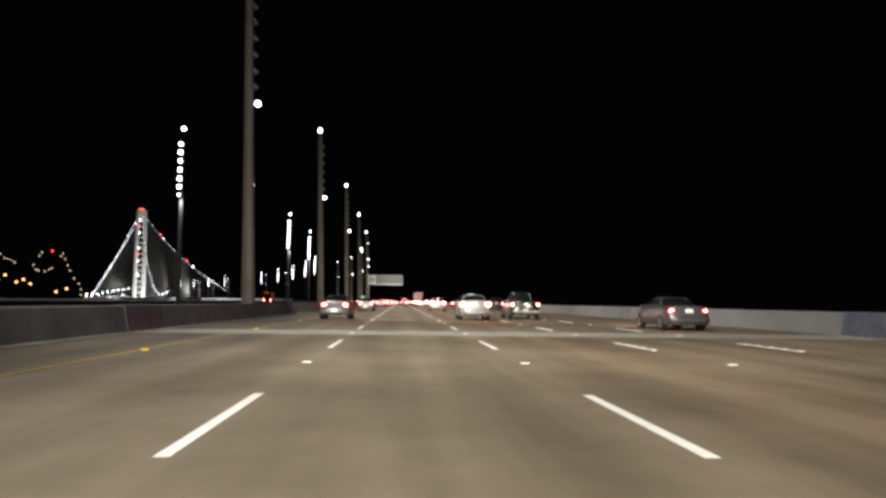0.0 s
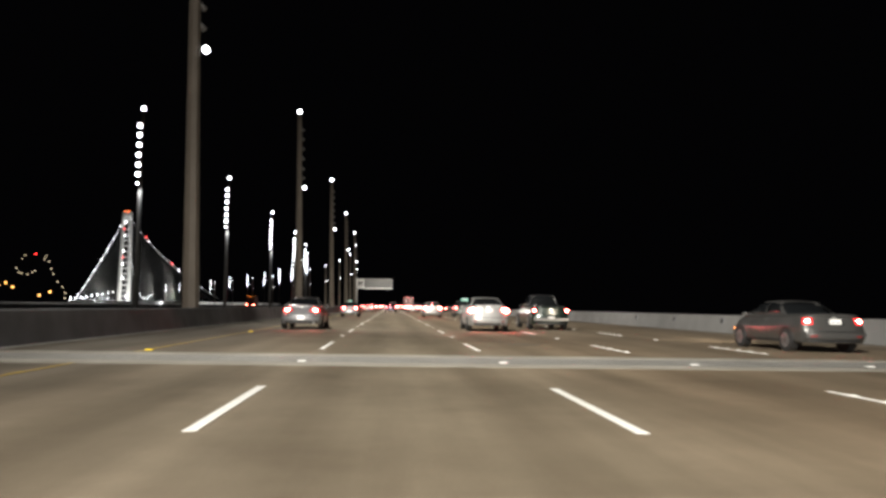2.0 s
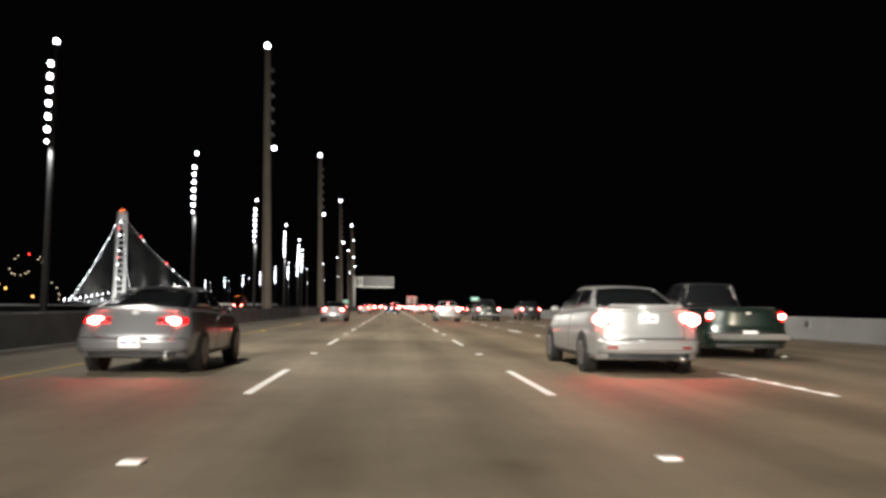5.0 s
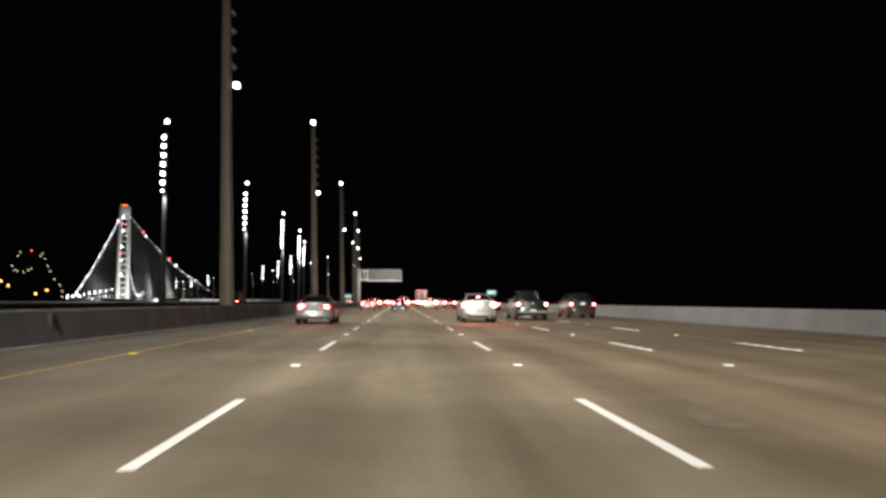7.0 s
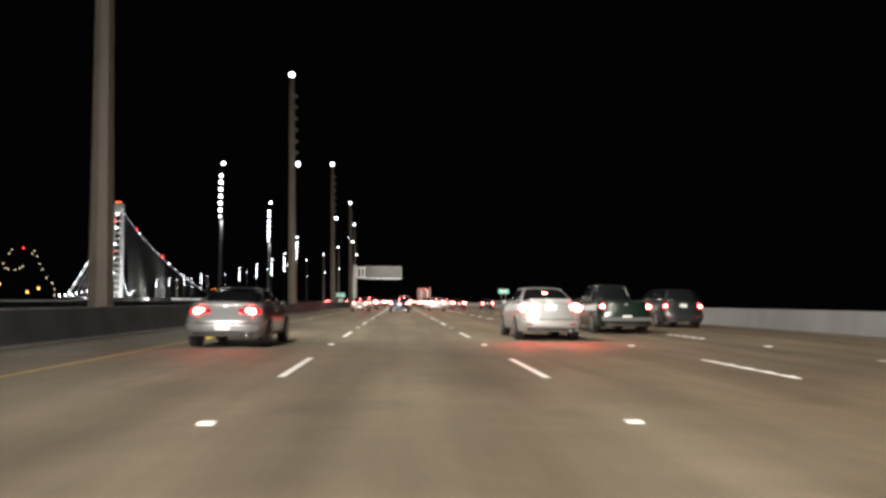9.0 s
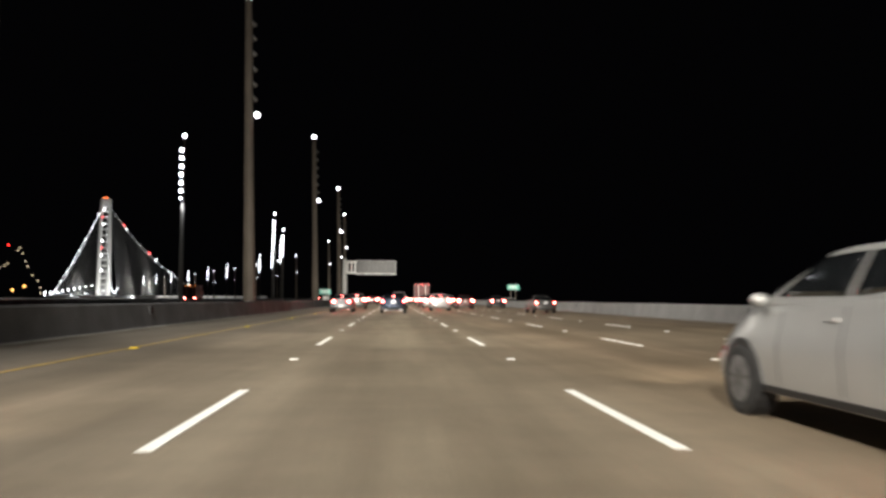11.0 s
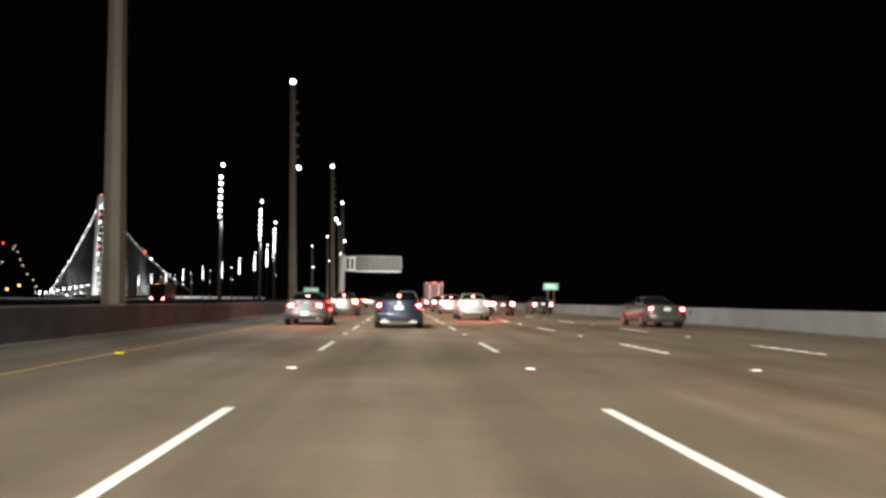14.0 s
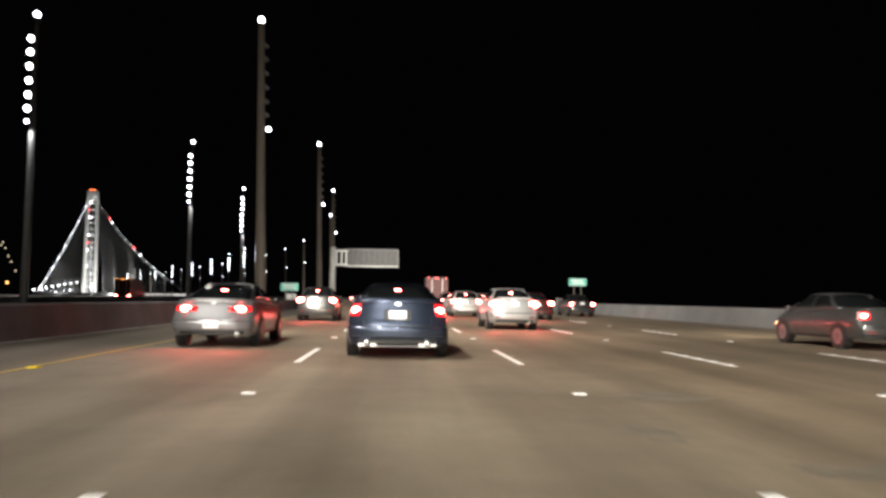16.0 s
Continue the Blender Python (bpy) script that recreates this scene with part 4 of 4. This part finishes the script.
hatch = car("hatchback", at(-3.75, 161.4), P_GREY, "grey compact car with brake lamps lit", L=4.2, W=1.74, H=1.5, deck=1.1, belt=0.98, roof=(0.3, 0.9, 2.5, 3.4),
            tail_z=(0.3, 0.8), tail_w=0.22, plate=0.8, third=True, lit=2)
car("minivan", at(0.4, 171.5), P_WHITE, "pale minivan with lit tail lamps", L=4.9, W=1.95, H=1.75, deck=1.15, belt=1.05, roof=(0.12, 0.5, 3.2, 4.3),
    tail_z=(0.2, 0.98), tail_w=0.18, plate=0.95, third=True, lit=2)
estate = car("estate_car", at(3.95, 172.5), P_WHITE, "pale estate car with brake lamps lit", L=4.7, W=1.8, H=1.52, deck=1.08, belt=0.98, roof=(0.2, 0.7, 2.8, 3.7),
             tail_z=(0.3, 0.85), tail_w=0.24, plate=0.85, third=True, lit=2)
saloon = car("saloon", at(7.4, 168.0), P_RED_GLOW, "dark saloon, brake-lamp red put into its colour, brake lamps lit", L=4.6, W=1.78, H=1.45, deck=1.05, belt=0.95, tail_z=(0.3, 0.8), tail_w=0.26, lit=2)
car("off_roader", at(12.0, 100.5), P_BLACK_SHADE, "black off-roader with lit tail lamps", L=4.7, W=1.85, H=1.66, deck=1.12, belt=1.04, roof=(0.1, 0.35, 3.1, 3.9),
    tail_z=(0.3, 0.8), tail_w=0.2, plate=0.95, wheel=0.37)
car("saloon", at(11.2, 143.5, 1.0), P_GREY, "grey saloon with lit headlamps and amber side lamp", L=4.4, W=1.76, H=1.33, belt=0.88, deck=0.96, hood=0.86, wheel=0.3, headlamps=True, side_lit=True, lit=1, group="cars in the outer lanes")
car("saloon", at(11.0, 30.0, 1.0), P_GREY, "grey saloon with lit headlamps and amber side lamp", L=4.4, W=1.76, H=1.33, belt=0.88, deck=0.96, hood=0.86, wheel=0.3, headlamps=True, side_lit=True, lit=1, group="cars in the outer lanes")
car("saloon", at(12.2, 178.0), P_BLACK_SHADE, "black saloon with lit tail lamps near the edge barrier", L=4.7, W=1.82, H=1.45, tail_z=(0.3, 0.72), tail_w=0.34, plate=0.86, lit=2, group="cars in the outer lanes")
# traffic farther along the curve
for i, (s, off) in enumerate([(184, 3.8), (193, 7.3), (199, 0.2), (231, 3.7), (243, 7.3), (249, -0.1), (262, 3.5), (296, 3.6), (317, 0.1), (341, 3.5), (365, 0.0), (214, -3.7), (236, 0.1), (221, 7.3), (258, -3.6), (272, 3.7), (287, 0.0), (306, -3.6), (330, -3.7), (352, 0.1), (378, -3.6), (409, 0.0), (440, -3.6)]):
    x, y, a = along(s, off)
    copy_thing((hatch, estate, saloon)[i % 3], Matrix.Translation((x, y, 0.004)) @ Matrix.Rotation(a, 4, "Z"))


def box_truck(x, y, label, lamp, turn=0.0):
    t = thing("box_truck", at(x, y, turn), label, "truck", "trucks")
    part("cargo_box", box(-1.2, 1.2, 0, 5.6, 1.0, 3.45, 0.04), P_RED_GLOW, t, "dull cargo box")
    for dx in (-0.58, 0.58):
        d = part("rear_door", box(dx - 0.54, dx + 0.54, -0.03, 0.0, 1.1, 3.3, 0.01), P_RED_GLOW, t)
        part("latch_bar", box(dx - 0.02, dx + 0.02, -0.06, -0.03, 1.1, 3.3), M_CHROME, d)
        part("tail_lamp", box(dx * 1.7 - 0.12, dx * 1.7 + 0.12, -0.06, 0.0, 0.78, 0.96, 0.01), M_TAILCORE, t, "lit red tail lamp")
    for dx in (-1.0, -0.18, 0.0, 0.18, 1.0):
        part("marker_lamp", box(dx - 0.05, dx + 0.05, -0.05, 0.0, 3.34, 3.42, 0.01), lamp, t, "lit marker lamp")
    part("chassis", box(-0.5, 0.5, 0, 7.2, 0.65, 1.0), M_BLACK, t)
    part("rear_bumper", box(-1.1, 1.1, -0.08, 0.06, 0.5, 0.64, 0.02), M_STEEL, t)
    part("cab", box(-1.05, 1.05, 5.8, 7.6, 0.6, 2.6, 0.15), P_RED_GLOW, t)
    part("windscreen", box(-0.92, 0.92, 7.56, 7.63, 1.6, 2.4, 0.03), M_GLASS, t)
    tyre, rim, spoke = wheel_meshes(0.45, 0.26)
    mt, mr = mesh_of("tyre", tyre, M_TYRE), mesh_of("rim", rim, M_RIM)
    spoke.free()
    for yy in (1.3, 6.6):
        for dx in (-1.0, 1.0):
            wh = piece("wheel", mt, t, Matrix.Translation((dx, yy, 0.45)))
            piece("rim", mr, wh)
    return t


box_truck(4.4, 214.0, "dark box truck, brake-lamp red put into its colour, red lamps lit", M_REDLAMP)
box_truck(-42.0, 250.0, "dark box truck with amber lamps on the other carriageway", M_AMBER)

# pickup: cab and open bed
pick = car("pickup_truck", at(7.45, 48.3), P_GREEN, "dark green pickup truck with a dull steel rear bumper", "pickup", L=5.2, W=1.88, H=1.7, deck=1.08, belt=1.08,
           roof=(2.0, 2.15, 3.0, 3.75), tail_z=(0.35, 0.9), tail_w=0.1, plate=0.55, wheel=0.37, rear_lean=0.0, cabin_shade=P_BLACK_SHADE)
part("chrome_bumper", box(-0.86, 0.86, -0.1, 0.05, 0.44, 0.56, 0.03), M_WHEEL, pick, "dull steel step bumper")
part("bed_liner", box(-0.72, 0.72, 0.3, 1.85, 1.0, 1.13, 0.02), M_BLACK, pick, "dark open bed")
# the same pickup again, placed to fit the view farther on
copy_thing(pick, at(7.45, 93.5))


def headlight(x, y, watts):
    for dx in (-0.6, 0.6):
        ld = bpy.data.lights.new("headlight_beam", "SPOT")
        ld.energy, ld.spot_size, ld.spot_blend, ld.shadow_soft_size, ld.color = watts, radians(42), 0.9, 0.06, (1.0, 0.85, 0.65)
        new("headlight_beam", ld).matrix_basis = look((x + dx, y, 0.62), (x + dx + 0.3, y + 14, 0.0))


def brake_light(x, y, z, half, watts):
    """The red light that a pair of lit brake lamps throws behind a car."""
    for dx in (-half, half):
        ld = bpy.data.lights.new("brake_light", "SPOT")
        ld.energy, ld.spot_size, ld.spot_blend, ld.shadow_soft_size, ld.color = watts, radians(165), 0.6, 0.07, (1.0, 0.05, 0.035)
        new("brake_light", ld).matrix_basis = look((x + dx, y - 0.3, z), (x + dx, y - 5, z - 1.2))


brake_light(-3.98, 142.4, 0.78, 0.45, 32)
brake_light(3.9, 88.4, 0.88, 0.7, 45)
brake_light(3.95, 44.2, 0.88, 0.7, 14)
brake_light(-3.95, 43.8, 0.78, 0.45, 12)
brake_light(-4.0, 84.3, 0.78, 0.45, 12)
brake_light(-3.75, 161.4, 0.88, 0.68, 70)
brake_light(0.4, 171.5, 0.9, 0.75, 60)
brake_light(3.95, 172.5, 0.86, 0.7, 70)
brake_light(3.92, 153.5, 0.88, 0.7, 60)
brake_light(7.4, 168.0, 0.84, 0.7, 35)


def plate_lamp_fill(x, y, z, watts=3.0):
    """An added lamp over a number plate; it also stands in for headlights behind."""
    ld = bpy.data.lights.new("plate_lamp_fill_light", "POINT")
    ld.energy, ld.shadow_soft_size, ld.color = watts, 0.02, (1.0, 0.96, 0.9)
    new("plate_lamp_fill_light", ld).location = (x, y, z)


for x, y, z, watts in ((-0.21, 139.68, 0.9, 2.4), (-3.98, 142.25, 0.6, 0.8), (-3.95, 43.65, 0.61, 0.8), (-4.0, 84.15, 0.6, 0.8),
                       (3.95, 44.08, 1.04, 1.2), (3.9, 88.28, 1.04, 1.2), (3.92, 153.38, 1.04, 1.2)):
    plate_lamp_fill(x, y, z, watts)
headlight(11.1, 148.0, 1100)
headlight(10.9, 34.5, 1100)
# the other cars' dipped beams, from the nose of each
for x, y, nose in ((-0.21, 139.8, 4.85), (-3.98, 142.4, 4.45), (-3.95, 43.8, 4.4), (-4.0, 84.3, 4.45), (3.9, 88.4, 4.55), (3.95, 44.2, 4.55), (3.92, 153.5, 4.55)):
    headlight(x, y + nose, 500)
